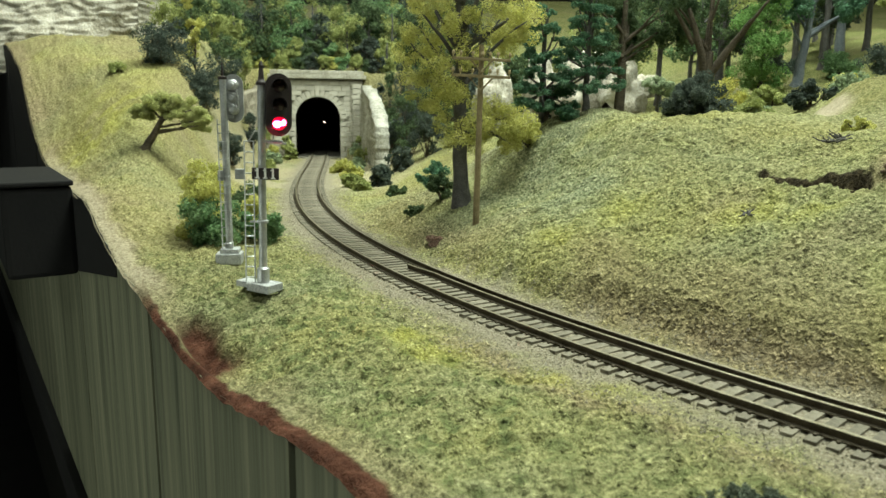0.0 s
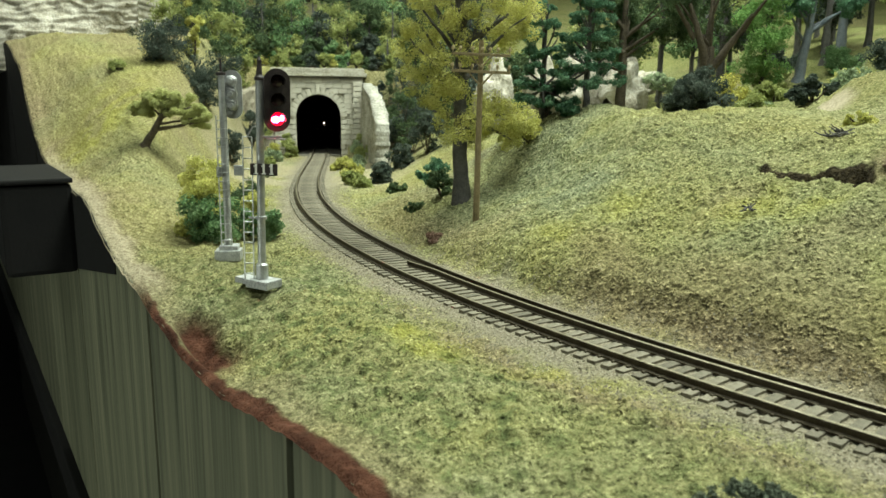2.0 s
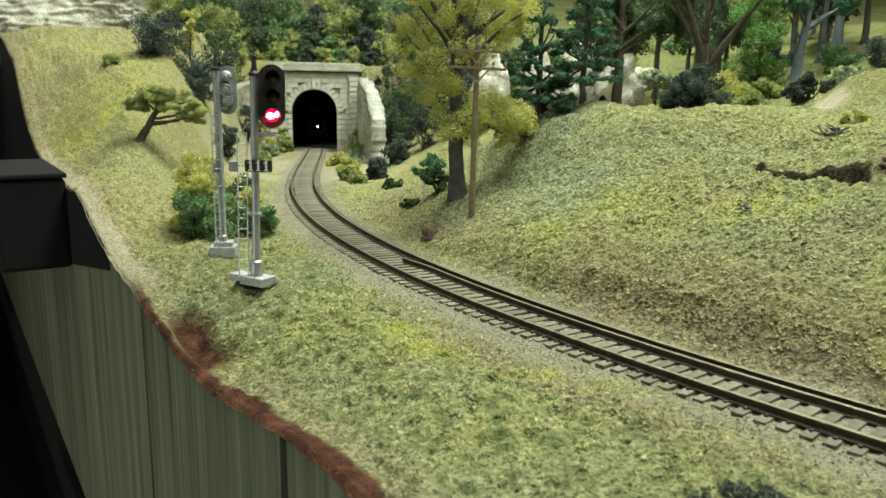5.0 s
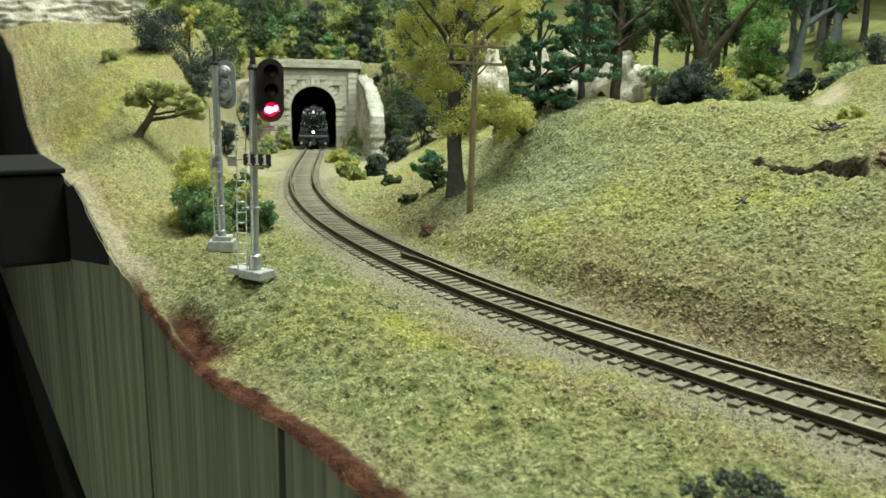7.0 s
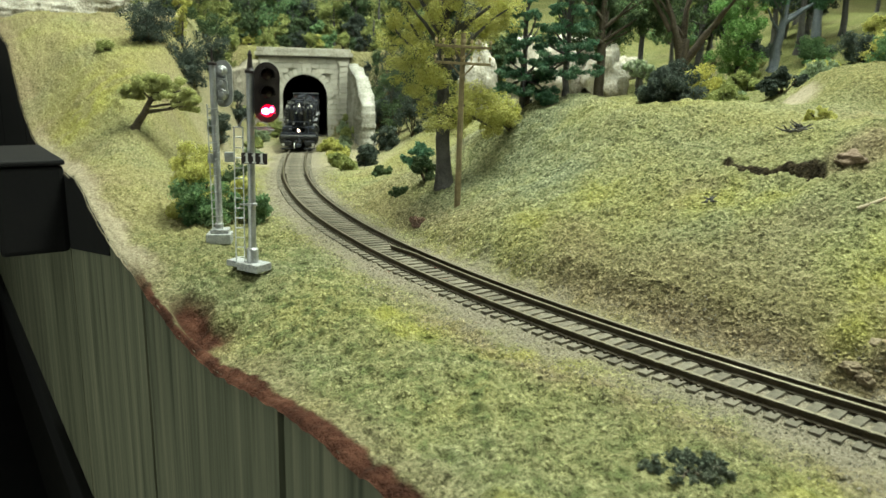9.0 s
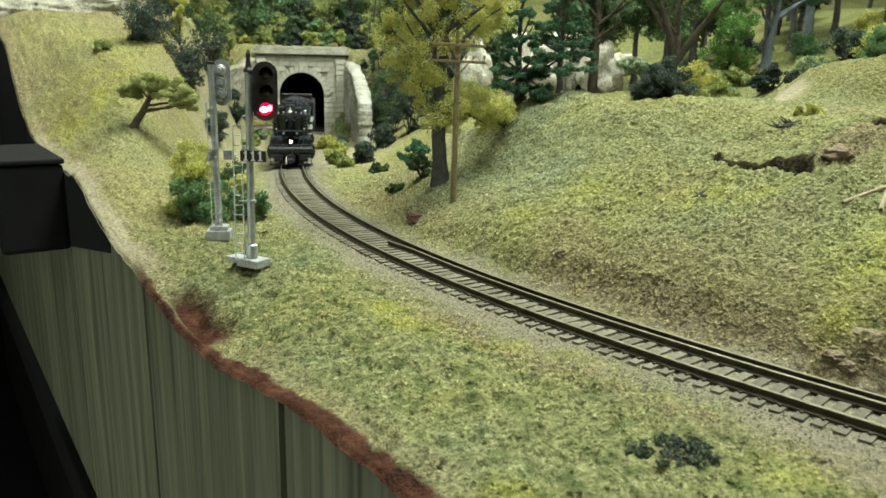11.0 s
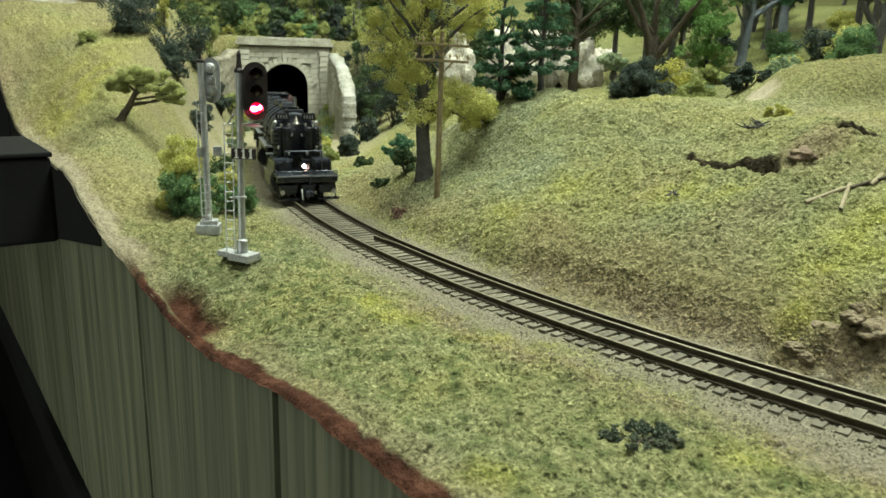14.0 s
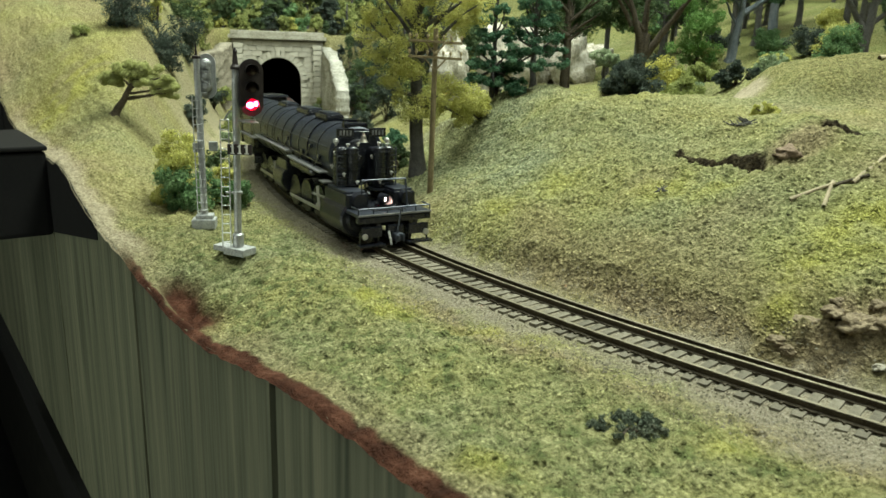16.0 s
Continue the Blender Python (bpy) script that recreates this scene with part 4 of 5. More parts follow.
def build_locomotive():
    g = thing("steam_locomotive", "black articulated steam locomotive with lit headlamp on the track", "locomotive")
    # front engine unit, swings under the boiler
    bm = box(B(), 0, -6, 11.5, 15, 92, 7, 0.6)
    fe = part("front_engine", bm, M_LOCO, g, "front engine unit under the boiler")
    part("deck", box(box(B(), 0, 36, 13.9, 34.2, 17, 1.4, 0.3), 0, 20, 13.4, 26, 18, 1.2, 0.3), M_LOCOGREY, fe, "flat front deck")
    bm = box(B(), 0, 43.0, 12.1, 34.2, 3.2, 2.8, 0.5)
    box(bm, -11.0, 44.6, 7.0, 9.5, 1.2, 4.6, 0.5)
    box(bm, 11.0, 44.6, 7.0, 9.5, 1.2, 4.6, 0.5)
    box(bm, 0, 43.5, 6.5, 7, 4, 6, 0.6)
    for x in (-15, -8, 8, 15):
        box(bm, x, 44.9, 12.4, 1.0, 0.8, 1.0, 0.2)
    part("pilot_beam", bm, M_LOCO, fe)
    for sx in (-1, 1):
        bm = box(B(), sx * 11.3, 44.5, 1.4, 12, 4.5, 0.9, 0.2)
        cyl(bm, (sx * 15.8, 43.5, 1.4), (sx * 15.8, 43.5, 7), 0.4, seg=6)
        cyl(bm, (sx * 7.2, 43.5, 1.4), (sx * 7.2, 43.5, 7), 0.4, seg=6)
        part("footboard", bm, M_LOCO, fe)
        part("poling_pocket", cyl(B(), (sx * 14.4, 44.5, 5.4), (sx * 14.4, 45.8, 5.4), 1.3, seg=10), M_STEEL, fe)
        # large low-pressure cylinders
        bm = lathe(B(), [(4, 31), (7.4, 31), (8.0, 30), (8.0, 6), (7.4, 5), (4, 5)], (sx * 11.4, 0, 9.8), "Y", 22)
        box(bm, sx * 11.4, 18, 17.6, 10.5, 26, 6.5, 1.2)
        cyl(bm, (sx * 11.4, 29, 18.2), (sx * 11.4, 33.5, 18.2), 3.6, 3.0, seg=18)
        cyl(bm, (sx * 11.4, 30.5, 9.8), (sx * 11.4, 33.0, 9.8), 5.8, 4.8, seg=18)
        part("cylinder", bm, M_LOCO, fe, "large low-pressure cylinder")
        part("cylinder_cap", box(B(), sx * 11.4, 18, 21.3, 9, 22, 1.0, 0.4), M_LOCOGREY, fe)
    bm = box(B(), 0, 46.4, 4.6, 4.2, 4.6, 3.4, 0.8)
    box(bm, 1.2, 49.2, 4.6, 1.6, 2.4, 3.0, 0.6)
    box(bm, -1.6, 48.6, 4.6, 1.2, 2.2, 3.0, 0.5)
    part("coupler", bm, M_LOCOGREY, fe, "knuckle coupler")
    part("air_hose", cyl(cyl(B(), (3.6, 45.5, 7), (3.9, 48, 4.2), 0.5, seg=6), (3.9, 48, 4.2), (3.8, 48.6, 1.8), 0.5, seg=6), M_STEEL, fe)
    # rails on the deck
    bm = B()
    for a, b in (((-16.8, 44, 16.8), (16.8, 44, 16.8)), ((-16.8, 44, 16.8), (-16.8, 37, 16.8)), ((16.8, 44, 16.8), (16.8, 37, 16.8))):
        cyl(bm, a, b, 0.33, seg=6)
    for x in (-16.8, -10, -3.5, 3.5, 10, 16.8):
        cyl(bm, (x, 44, 14), (x, 44, 16.8), 0.3, seg=6)
    cyl(bm, (-1.8, 46.2, 16.5), (0.6, 46.4, 1.5), 0.35, seg=6)
    part("deck_rail", bm, M_LOCOGREY, fe, "thin grab rail across the deck")
    bm = B()
    for a, b in (((-9.5, 37, 14), (-10.5, 33, 27)), ((10.5, 33, 14), (10.5, 33, 27)), ((-10.5, 33, 27), (10.5, 33, 27))):
        cyl(bm, a, b, 0.35, seg=6)
    part("stanchion_rail", bm, M_LOCOGREY, fe)
    part("deck_edge", box(B(), 0, 44.8, 14.2, 34.4, 0.5, 0.7, 0.1), M_EDGE, fe, "thin pale strip along the deck edge")
    lamp = part("headlamp", lathe(B(), [(1.9, 30.5), (2.4, 31), (2.4, 37.4), (2.0, 37.5), (2.0, 33.0)], (0, 0, 18.4), "Y", 18), M_LOCO, fe, "headlamp housing")
    part("lamp_glass", ball(B(), (0, 33.4, 18.4), 1.15, 1, 0.35, 1), M_LAMP, lamp, "bright headlamp glass")
    part("lamp_bracket", box(B(), 0, 32, 15.4, 6, 5, 1.8, 0.3), M_LOCO, fe)
    rod_gear(fe, -4, 4, 17.5, 8.2)
    lead = bm_mesh("leading_wheel", wheel_mesh(4.6, 2.2), M_LOCO)
    for sx in (-1, 1):
        hang("leading_wheel", lead, fe, "", pmm(sx * 8.2, 37, 4.6))
    # rear engine unit
    bm = box(B(), 0, -120, 11.5, 15, 105, 7, 0.6)
    re = part("rear_engine", bm, M_LOCO, g, "rear engine unit")
    for sx in (-1, 1):
        bm = lathe(B(), [(3, -66), (6.2, -66), (6.6, -67), (6.6, -86), (6.2, -87), (3, -87)], (sx * 12.0, 0, 12.0), "Y", 20)
        box(bm, sx * 11.4, -76.5, 19.5, 8.5, 20, 6, 1)
        part("cylinder", bm, M_LOCO, re)
    rod_gear(re, -96, 4, 17.5, 8.2)
    # boiler
    zc = 37.5
    bm = lathe(B(), [(3, 6), (14.6, 6), (15.4, 4.5), (15.4, -30), (15.7, -30.6), (15.7, -32), (15.9, -60), (16.3, -60.6), (16.3, -62), (16.6, -100), (17.0, -101), (17.2, -150), (17.2, -186), (3, -186)], (0, 0, zc), "Y", 40)
    boiler = part("boiler", bm, M_LOCOGREY, g, "graphite-grey boiler with bands", None, False)
    for y in (-14, -30, -46, -61, -78, -96, -112, -130, -150, -168):
        rb = 15.7 if y > -30 else 16.15 if y > -60 else 16.85 if y > -100 else 17.4
        part("boiler_band", lathe(B(), [(rb, y - 0.5), (rb, y + 0.5)], (0, 0, zc), "Y", 40), M_LOCO, boiler)
    part("smokebox_front", lathe(B(), [(13.8, 5.5), (13.2, 7.0), (9.5, 7.6), (9.2, 8.4), (4, 9.6), (1.2, 10.0)], (0, 0, zc), "Y", 32), M_LOCO, boiler)
    boiler.scale = (0.89, 1.0, 0.89)
    # shields and air pumps on the smokebox front
    for sx in (-1, 1):
        part("pump_shield", box(B(), sx * 9.2, 12.5, 33.0, 11.5, 7, 21, 1.6), M_LOCO, boiler)
        for px, py, r in ((7.2, 16.5, 3.2), (12.2, 15.5, 3.0)):
            prof = [(1, 23.5), (r, 24)]
            for k in range(9):
                z0 = 25 + 2.0 * k
                prof += [(r, z0), (r + 0.6, z0 + 0.2), (r + 0.6, z0 + 0.8), (r, z0 + 1.0)]
            prof += [(r, 43.5), (1.2, 44.5)]
            part("air_pump", lathe(B(), prof, (sx * px, py, 0), "Z", 16), M_LOCO, boiler, "finned air pump")
        part("pump_bracket", box(B(), sx * 9.5, 15, 22.6, 13, 9, 1.2, 0.3), M_LOCOGREY, boiler)
        bm = cyl(B(), (sx * 15.6, 18, 20), (sx * 15.6, 18, 44), 0.35, seg=6)
        for z in range(22, 44, 3):
            box(bm, sx * 14.2, 18.6, z, 3.4, 0.5, 0.5)
        part("front_ladder", bm, M_LOCOGREY, boiler)
        nb = part("number_board", box(B(), sx * 8.6, 10.5, 50.5, 9.0, 1.2, 4.6, 0.4), M_LOCO, boiler, "number board with blurred figures")
        for k in range(4):
            part("figure_bar", box(B(), sx * 8.6 - 2.6 + 1.75 * k, 11.25, 50.5, 1.0, 0.2, 2.4), M_DARKGREY, nb)
        part("marker_lamp", cyl(ball(B(), (sx * 13.6, 11, 46.5), 1.5, seg=10), (sx * 13.6, 11, 44), (sx * 13.6, 11, 46), 0.5, seg=6), M_STEEL, boiler, "small bright marker lamp")
        # small steel stubs added to give glints on the smokebox front
        for fx, fy, fz in ((5.4, 19.8, 46), (10.4, 18.8, 45.4), (15.4, 14, 41), (16.2, 12, 34), (6.0, 20.4, 27), (12.6, 19.4, 31), (3.4, 16, 39)):
            part("glint_stub", cyl(cyl(B(), (sx * fx, fy, fz - 1), (sx * fx, fy, fz + 1), 0.45, seg=8), (sx * fx - 0.9, fy + 0.3, fz + 0.4), (sx * fx + 0.9, fy + 0.3, fz + 0.4), 0.3, seg=6), M_STEEL, boiler, "small bright stub added as a glint")
        # running boards with light edges
        for y0, y1, z in ((2, -58, 29.5), (-58, -140, 32.5), (-140, -186, 30.0)):
            part("running_board", box(B(), sx * 17.2, (y0 + y1) / 2, z, 5.2, y0 - y1, 0.9, 0.2), M_EDGE, boiler, "pale grey running board")
        part("board_step", box(B(), sx * 17.0, 4.5, 25.2, 5.0, 7, 0.9, 0.2), M_EDGE, boiler)
        bm = B()
        cyl(bm, (sx * 16.6, 6, 43), (sx * 17.9, -180, 44), 0.35, seg=6)
        for y in range(-170, 6, 22):
            cyl(bm, (sx * 16.2, y, 42.5), (sx * 17.2, y, 43.4), 0.35, seg=6)
        part("handrail", bm, M_LOCOGREY, boiler)
        bm = cyl(B(), (sx * 16.2, -18, 27), (sx * 16.2, -52, 27), 3.0, seg=14)
        ball(ball(bm, (sx * 16.2, -18, 27), 3.0, seg=12), (sx * 16.2, -52, 27), 3.0, seg=12)
        part("air_tank", bm, M_LOCO, boiler, "air reservoir below the running board")
        bm = B()
        for y, z in ((-8, 36), (-22, 40), (-37, 35), (-66, 39), (-88, 36), (-118, 40)):
            cyl(bm, (sx * 16.0, y, z), (sx * 16.9, y - 7, z - 6), 0.5, seg=6)
            box(bm, sx * 16.2, y, z, 1.8, 3, 2.4, 0.4)
        cyl(bm, (sx * 16.4, -2, 33), (sx * 16.9, -120, 35), 0.55, seg=6)
        part("piping", bm, M_LOCO, boiler, "pipes and fittings along the boiler")
    part("bell", lathe(B(), [(2.3, 0), (2.0, 0.5), (1.4, 1.6), (1.2, 3.0), (0.7, 3.8), (0.5, 4.8)], (0, 13.5, 46.0), "Z", 16), M_BRASS, boiler, "pale metal bell")
    part("bell_yoke", cyl(cyl(B(), (-2.8, 13.5, 46), (-2.8, 13.5, 51.5), 0.4, seg=6), (-2.8, 13.5, 51.3), (2.8, 13.5, 51.3), 0.4, seg=6), M_LOCO, boiler)
    part("chimney", lathe(B(), [(4.6, 51), (4.2, 53), (4.2, 55.6), (4.7, 56), (4.0, 56)], (0, -4, 0), "Z", 20), M_LOCO, boiler)
    part("feedwater_heater", box(B(), 0, 1.5, 53.2, 13, 5, 3.4, 1.2), M_LOCO, boiler)
    for y, w, L in ((-38, 10.5, 22), (-72, 11, 26), (-120, 10, 20)):
        part("dome", box(B(), 0, y, 54.2, w, L, 4.2, 1.9), M_LOCO, boiler, "low rounded dome")
        part("dome_cover", box(B(), 0, y, 56.6, w - 3.5, L - 5, 0.9, 0.4), M_LOCOGREY, boiler)
    part("firebox", box(B(), 0, -170, 36, 35, 34, 30, 4), M_LOCO, boiler)
    cab = part("cab", box(box(B(), 0, -197, 38, 36, 22, 33, 1.0), 0, -197, 55.5, 37.5, 26, 2.2, 1.0), M_LOCO, g, "black cab")
    cab.scale = (0.89, 1.0, 0.9)
    for sx in (-1, 1):
        part("cab_window", box(B(), sx * 18.1, -197, 44, 0.6, 13, 8, 0.2), M_LENS, cab)
    return g, fe


M_EDGE = mat("pale_grey_boards", ((0.18, 0.18, 0.18), (0.30, 0.30, 0.30)), 0.55, 0.2, 4, 0.6, 0.2)
LOCO, FRONT_ENGINE = build_locomotive()


def build_tender():
    g = thing("tender", "black coal tender coupled behind the locomotive", "tender")
    part("tank", box(B(), 0, -18, 29, 34, 125, 30, 1.5), M_LOCO, g)
    part("frame", box(B(), 0, -18, 11, 30, 130, 5, 0.5), M_LOCO, g)
    bm = B()
    rng = random.Random(2)
    for _ in range(160):
        ball(bm, (rng.uniform(-13, 13), rng.uniform(-60, 38), rng.uniform(43, 45)), rng.uniform(1.6, 3.0), rng.uniform(0.7, 1.2), 1, rng.uniform(0.6, 1), 6)
    part("coal_load", bm, M_REDBLACK, g, "heap of black coal")
    w = bm_mesh("wheel", wheel_mesh(5.2, 2.2), M_LOCO)
    for y in (28, 6, -42, -64):
        for sx in (-1, 1):
            hang("wheel", w, g, "", pmm(sx * 8.2, y, 5.2))
    return g


TENDER = build_tender()


# ---- foliage ----
def flakes(clumps, count, size, seed, squash=1.0, hollow=0.55, flat=0.0, sub=7):
    """Small leaf flakes gathered round clumps (x, y, z, r), each of several puffs, with gaps."""
    rng = np.random.default_rng(seed)
    cl = np.array(clumps, float)
    big = np.repeat(cl, sub, 0)
    way = rng.normal(size=(len(big), 3))
    way /= np.linalg.norm(way, axis=1, keepdims=True)
    big[:, :3] += way * (big[:, 3:4] * 0.72) * np.array([1, 1, squash])
    big[:, 3] *= rng.uniform(0.28, 0.52, len(big))
    cl = big
    wgt = cl[:, 3] ** 2
    pick = rng.choice(len(cl), count, p=wgt / wgt.sum())
    dirs = rng.normal(size=(count, 3))
    dirs /= np.linalg.norm(dirs, axis=1, keepdims=True)
    lump = np.sin(dirs[:, 0] * 5 + pick * 1.7) * np.sin(dirs[:, 1] * 5.5 + pick * 2.3) * np.sin(dirs[:, 2] * 6 + pick * 0.9)
    rad = (hollow + (1.06 - hollow) * rng.random(count) ** 0.45) * (1 + 0.30 * lump) * cl[pick, 3]
    c = cl[pick, :3] + dirs * rad[:, None] * np.array([1, 1, squash])
    nrm = dirs * 1.5 + 0.45 * rng.normal(size=(count, 3))
    nrm[:, 2] += flat
    nrm /= np.linalg.norm(nrm, axis=1, keepdims=True)
    u = np.cross(nrm, rng.normal(size=(count, 3)))
    u /= np.linalg.norm(u, axis=1, keepdims=True)
    v = np.cross(nrm, u)
    sz = size * (0.55 + 0.9 * rng.random(count))[:, None]
    lift = nrm * sz * 0.28
    p = np.stack([c - u * sz * 0.6, c - v * sz * 0.42 + lift, c + u * sz * 0.6, c + v * sz * 0.42 + lift * 0.6], 1).reshape(-1, 3)
    return p, np.arange(4 * count).reshape(-1, 4)


def tubes(paths):
    """Tapered limbs: each a list of (x, y, z, radius)."""
    V, F, base, seg = [], [], 0, 8
    for path in paths:
        P = np.array(path, float)
        n = len(P)
        d = np.gradient(P[:, :3], axis=0)
        d /= np.linalg.norm(d, axis=1, keepdims=True) + 1e-9
        a = np.cross(d, np.where(np.abs(d[:, 2:3]) > 0.8, [[1.0, 0, 0]], [[0, 0, 1.0]]))
        a /= np.linalg.norm(a, axis=1, keepdims=True)
        b = np.cross(d, a)
        th = np.linspace(0, 2 * np.pi, seg, endpoint=False)
        wob = 1 + 0.12 * np.sin(3 * th[None] + np.arange(n)[:, None] * 1.3)
        ring = P[:, None, :3] + (P[:, 3][:, None] * wob)[..., None] * (np.cos(th)[None, :, None] * a[:, None] + np.sin(th)[None, :, None] * b[:, None])
        V.append(ring.reshape(-1, 3))
        i = base + np.arange(n * seg).reshape(n, seg)
        j = np.roll(i, -1, 1)
        F.append(np.stack([i[:-1], j[:-1], j[1:], i[1:]], -1).reshape(-1, 4))
        F.append(np.stack([i[-1, [0, 2, 4, 6]]], 0))
        base += n * seg
    return np.concatenate(V), np.concatenate(F)


def limb(p, q, r0, r1, rng, n=7, wander=0.10, sag=0.0):
    p, q = np.array(p, float), np.array(q, float)
    L = np.linalg.norm(q - p)
    out, off = [], np.zeros(3)
    for k in range(n):
        t = k / (n - 1)
        if 0 < k:
            off = off + rng.normal(size=3) * L * wander / n
        out.append((*(p + (q - p) * t + off + np.array([0, 0, sag * math.sin(math.pi * t)])), r0 + (r1 - r0) * t))
    return out


def tree(label, x, y, trunk_top, r0, clumps, leaf, bark, count, size, seed, lean=(0, 0), forks=(), group="", squash=0.85, limbs=8, name="tree", trunk_label=""):
    """A tree at (x, y): a trunk with limbs and a crown of flakes; all places from its foot."""
    z = ground_z(x, y) - 2
    g = thing(name, label, "tree", group, pmm(x, y, z))
    rng = np.random.default_rng(seed)
    top = (lean[0], lean[1], trunk_top)
    P = limb((0, 0, 0), top, r0, r0 * 0.42, rng, 12, 0.05)
    P[0] = (*P[0][:3], r0 * 1.35)
    paths = [P]
    for f in forks:
        paths.append(limb(f[:3], f[3:6], f[6], f[7], rng, 8, 0.10))
    order = rng.permutation(len(clumps))[:limbs]
    for k in order:
        c = clumps[k]
        h = min(max(c[2] * 0.72, trunk_top * 0.3), trunk_top)
        t = h / trunk_top
        paths.append(limb((lean[0] * t, lean[1] * t, h), c[:3], r0 * (0.42 - 0.15 * t), 0.35, rng, 7, 0.12))
    v, f = tubes(paths)
    hang("trunk", mesh_np("trunk", v, f, (bark,), True), g, trunk_label)
    v, f = flakes(clumps, count, size, seed, squash, flat=0.8)
    hang("crown", mesh_np("crown", v, f, (leaf,)), g)
    return g


def crown_of(cx, cy, cz, rx, ry, rz, n, r, seed, cone=0.0):
    """Clump places in an ellipsoid; cone draws it in towards the top."""
    rng, out = np.random.default_rng(seed), []
    while len(out) < n:
        p = rng.uniform(-1, 1, 3)
        if np.linalg.norm(p) > 1 or np.linalg.norm(p) < 0.25:
            continue
        k = 1 - cone * (p[2] + 1) / 2
        out.append((cx + p[0] * rx * k, cy + p[1] * ry * k, cz + p[2] * rz, r * rng.uniform(0.65, 1.25)))
    return out


def bush(label, x, y, rx, ry, rz, leaf, count, size, seed, n=9, name="bush", group=""):
    g = thing(name, label, "bush", group, pmm(x, y, ground_z(x, y) - 1.0))
    cl = crown_of(0, 0, rz * 0.55, rx * 0.72, ry * 0.72, rz * 0.55, n, min(rx, rz) * 0.5, seed)
    cl = [(a, b, max(c, r * 0.5), r) for a, b, c, r in cl]
    v, f = flakes(cl, count, size, seed, 0.85, 0.35)
    keep = v[:, 2].reshape(-1, 4).min(1) > -1.5
    v = v.reshape(-1, 4, 3)[keep].reshape(-1, 3)
    hang("foliage", mesh_np("foliage", v, np.arange(len(v)).reshape(-1, 4), (leaf,)), g)
    rng = np.random.default_rng(seed)
    paths = [limb((0, 0, 0), (c[0], c[1], c[2]), 0.6, 0.25, rng, 5, 0.12) for c in cl[:7]]
    v, f = tubes(paths)
    hang("branchwork", mesh_np("branchwork", v, f, (M_BARKBROWN,), True), g)
    return g


def build_trees():
    main = [(-27, -4, 82, 12), (-21, 2, 89, 11), (-15, -5, 72, 12), (-27, 3, 64, 10), (-9, -6, 62, 11), (-15, 4, 49, 10), (-3, -8, 41, 11), (12, -6, 45, 12), (25, -2, 47, 13),
            (33, 2, 42, 9), (14, 5, 54, 9), (6, 6, 36, 10), (20, 2, 97, 15), (32, -3, 94, 12), (11, -6, 99, 11), (-24, 2, 100, 11), (-10, -4, 108, 14), (-4, 4, 123, 17), (15, 0, 126, 17),
            (-20, 0, 119, 13), (2, 0, 145, 16), (24, 4, 36, 9), (-4, 10, 56, 12), (-12, 12, 84, 12), (14, 12, 84, 12),
            (0, -9, 92, 11), (4, -9, 76, 9), (-3, -8, 62, 8)]
    tree("tall tree with yellow-green foam foliage and grey trunk", 1.0, 401, 150, 4.2, main, L_YELLOW, M_BARK, 58000, 0.78, 11, (-1, 2), limbs=16,
         forks=((0, 0, 78, -15, -2, 100, 1.9, 0.8), (0, 0, 82, 22, -2, 96, 1.8, 0.7), (0, 0, 60, -22, -2, 66, 1.4, 0.6)))
    for sd, x, y, h, r in ((21, 46.0, 441, 66, 15.5), (23, 70.0, 434, 70, 17.0)):
        rng, cl = random.Random(sd), []
        z = 14.0
        while z < h + 4:
            rr = r * (1.05 - 0.8 * z / (h + 6))
            for k in range(5 if z < h * 0.7 else 3):
                a = 2.4 * k + z
                cl.append((rr * math.cos(a), rr * 0.8 * math.sin(a), z + rng.uniform(-2, 2), 3.2 + rr * 0.22))
            z += 8.5
        tree("blue-green tree with layered clumps of foliage", x, y, h, 1.9, cl, L_TEAL, M_BARK, 15000, 1.0, sd, (1, 0), group="blue-green trees", limbs=20, squash=0.6)
    c = crown_of(6, 4, 62, 34, 22, 26, 20, 10, 31)
    tree("dark olive tree with a thick brown trunk", 96.0, 466, 75, 3.4, c, L_DARK, M_BARKBROWN, 11000, 1.4, 31, (2, 2), limbs=10,
         forks=((0, 0, 40, -22, 0, 52, 1.5, 0.6), (0, 0, 30, -14, -4, 34, 1.0, 0.5)))
    c = crown_of(6, 0, 80, 38, 22, 18, 13, 8, 33)
    tree("gnarled grey tree with a forked trunk and dark leaves", 136.0, 446, 40, 4.0, c, L_DARK, M_BARKBROWN, 8000, 1.3, 33, (4, 0), limbs=3,
         forks=((3, 0, 22, -9, 0, 62, 3.0, 1.0), (4, 0, 26, 26, -4, 56, 2.8, 0.9), (14, -2, 40, 34, -2, 68, 1.6, 0.7), (2, 0, 34, 6, 4, 72, 2.2, 0.8), (-5, 0, 44, -18, 2, 70, 1.6, 0.6)))
    c = crown_of(0, 0, 47, 20, 16, 40, 26, 10, 35, 0.3)
    tree("soft bright green rounded tree", 217.0, 562, 62, 2.0, c, L_BRIGHT, M_BARK, 16000, 1.15, 35, limbs=6)
    c = crown_of(10, 0, 66, 34, 20, 22, 16, 10, 37)
    tree("tree with blue-grey trunk and dark teal leaves", 247.0, 573, 62, 4.0, c, L_TEAL, M_BARKBLUE, 8000, 1.5, 37, (6, 0), limbs=8,
         forks=((3, 0, 34, 30, 0, 58, 2.0, 0.7), (2, 0, 30, -12, 0, 52, 1.2, 0.5)))
    c = crown_of(0, 0, 84, 34, 26, 20, 14, 11, 39)
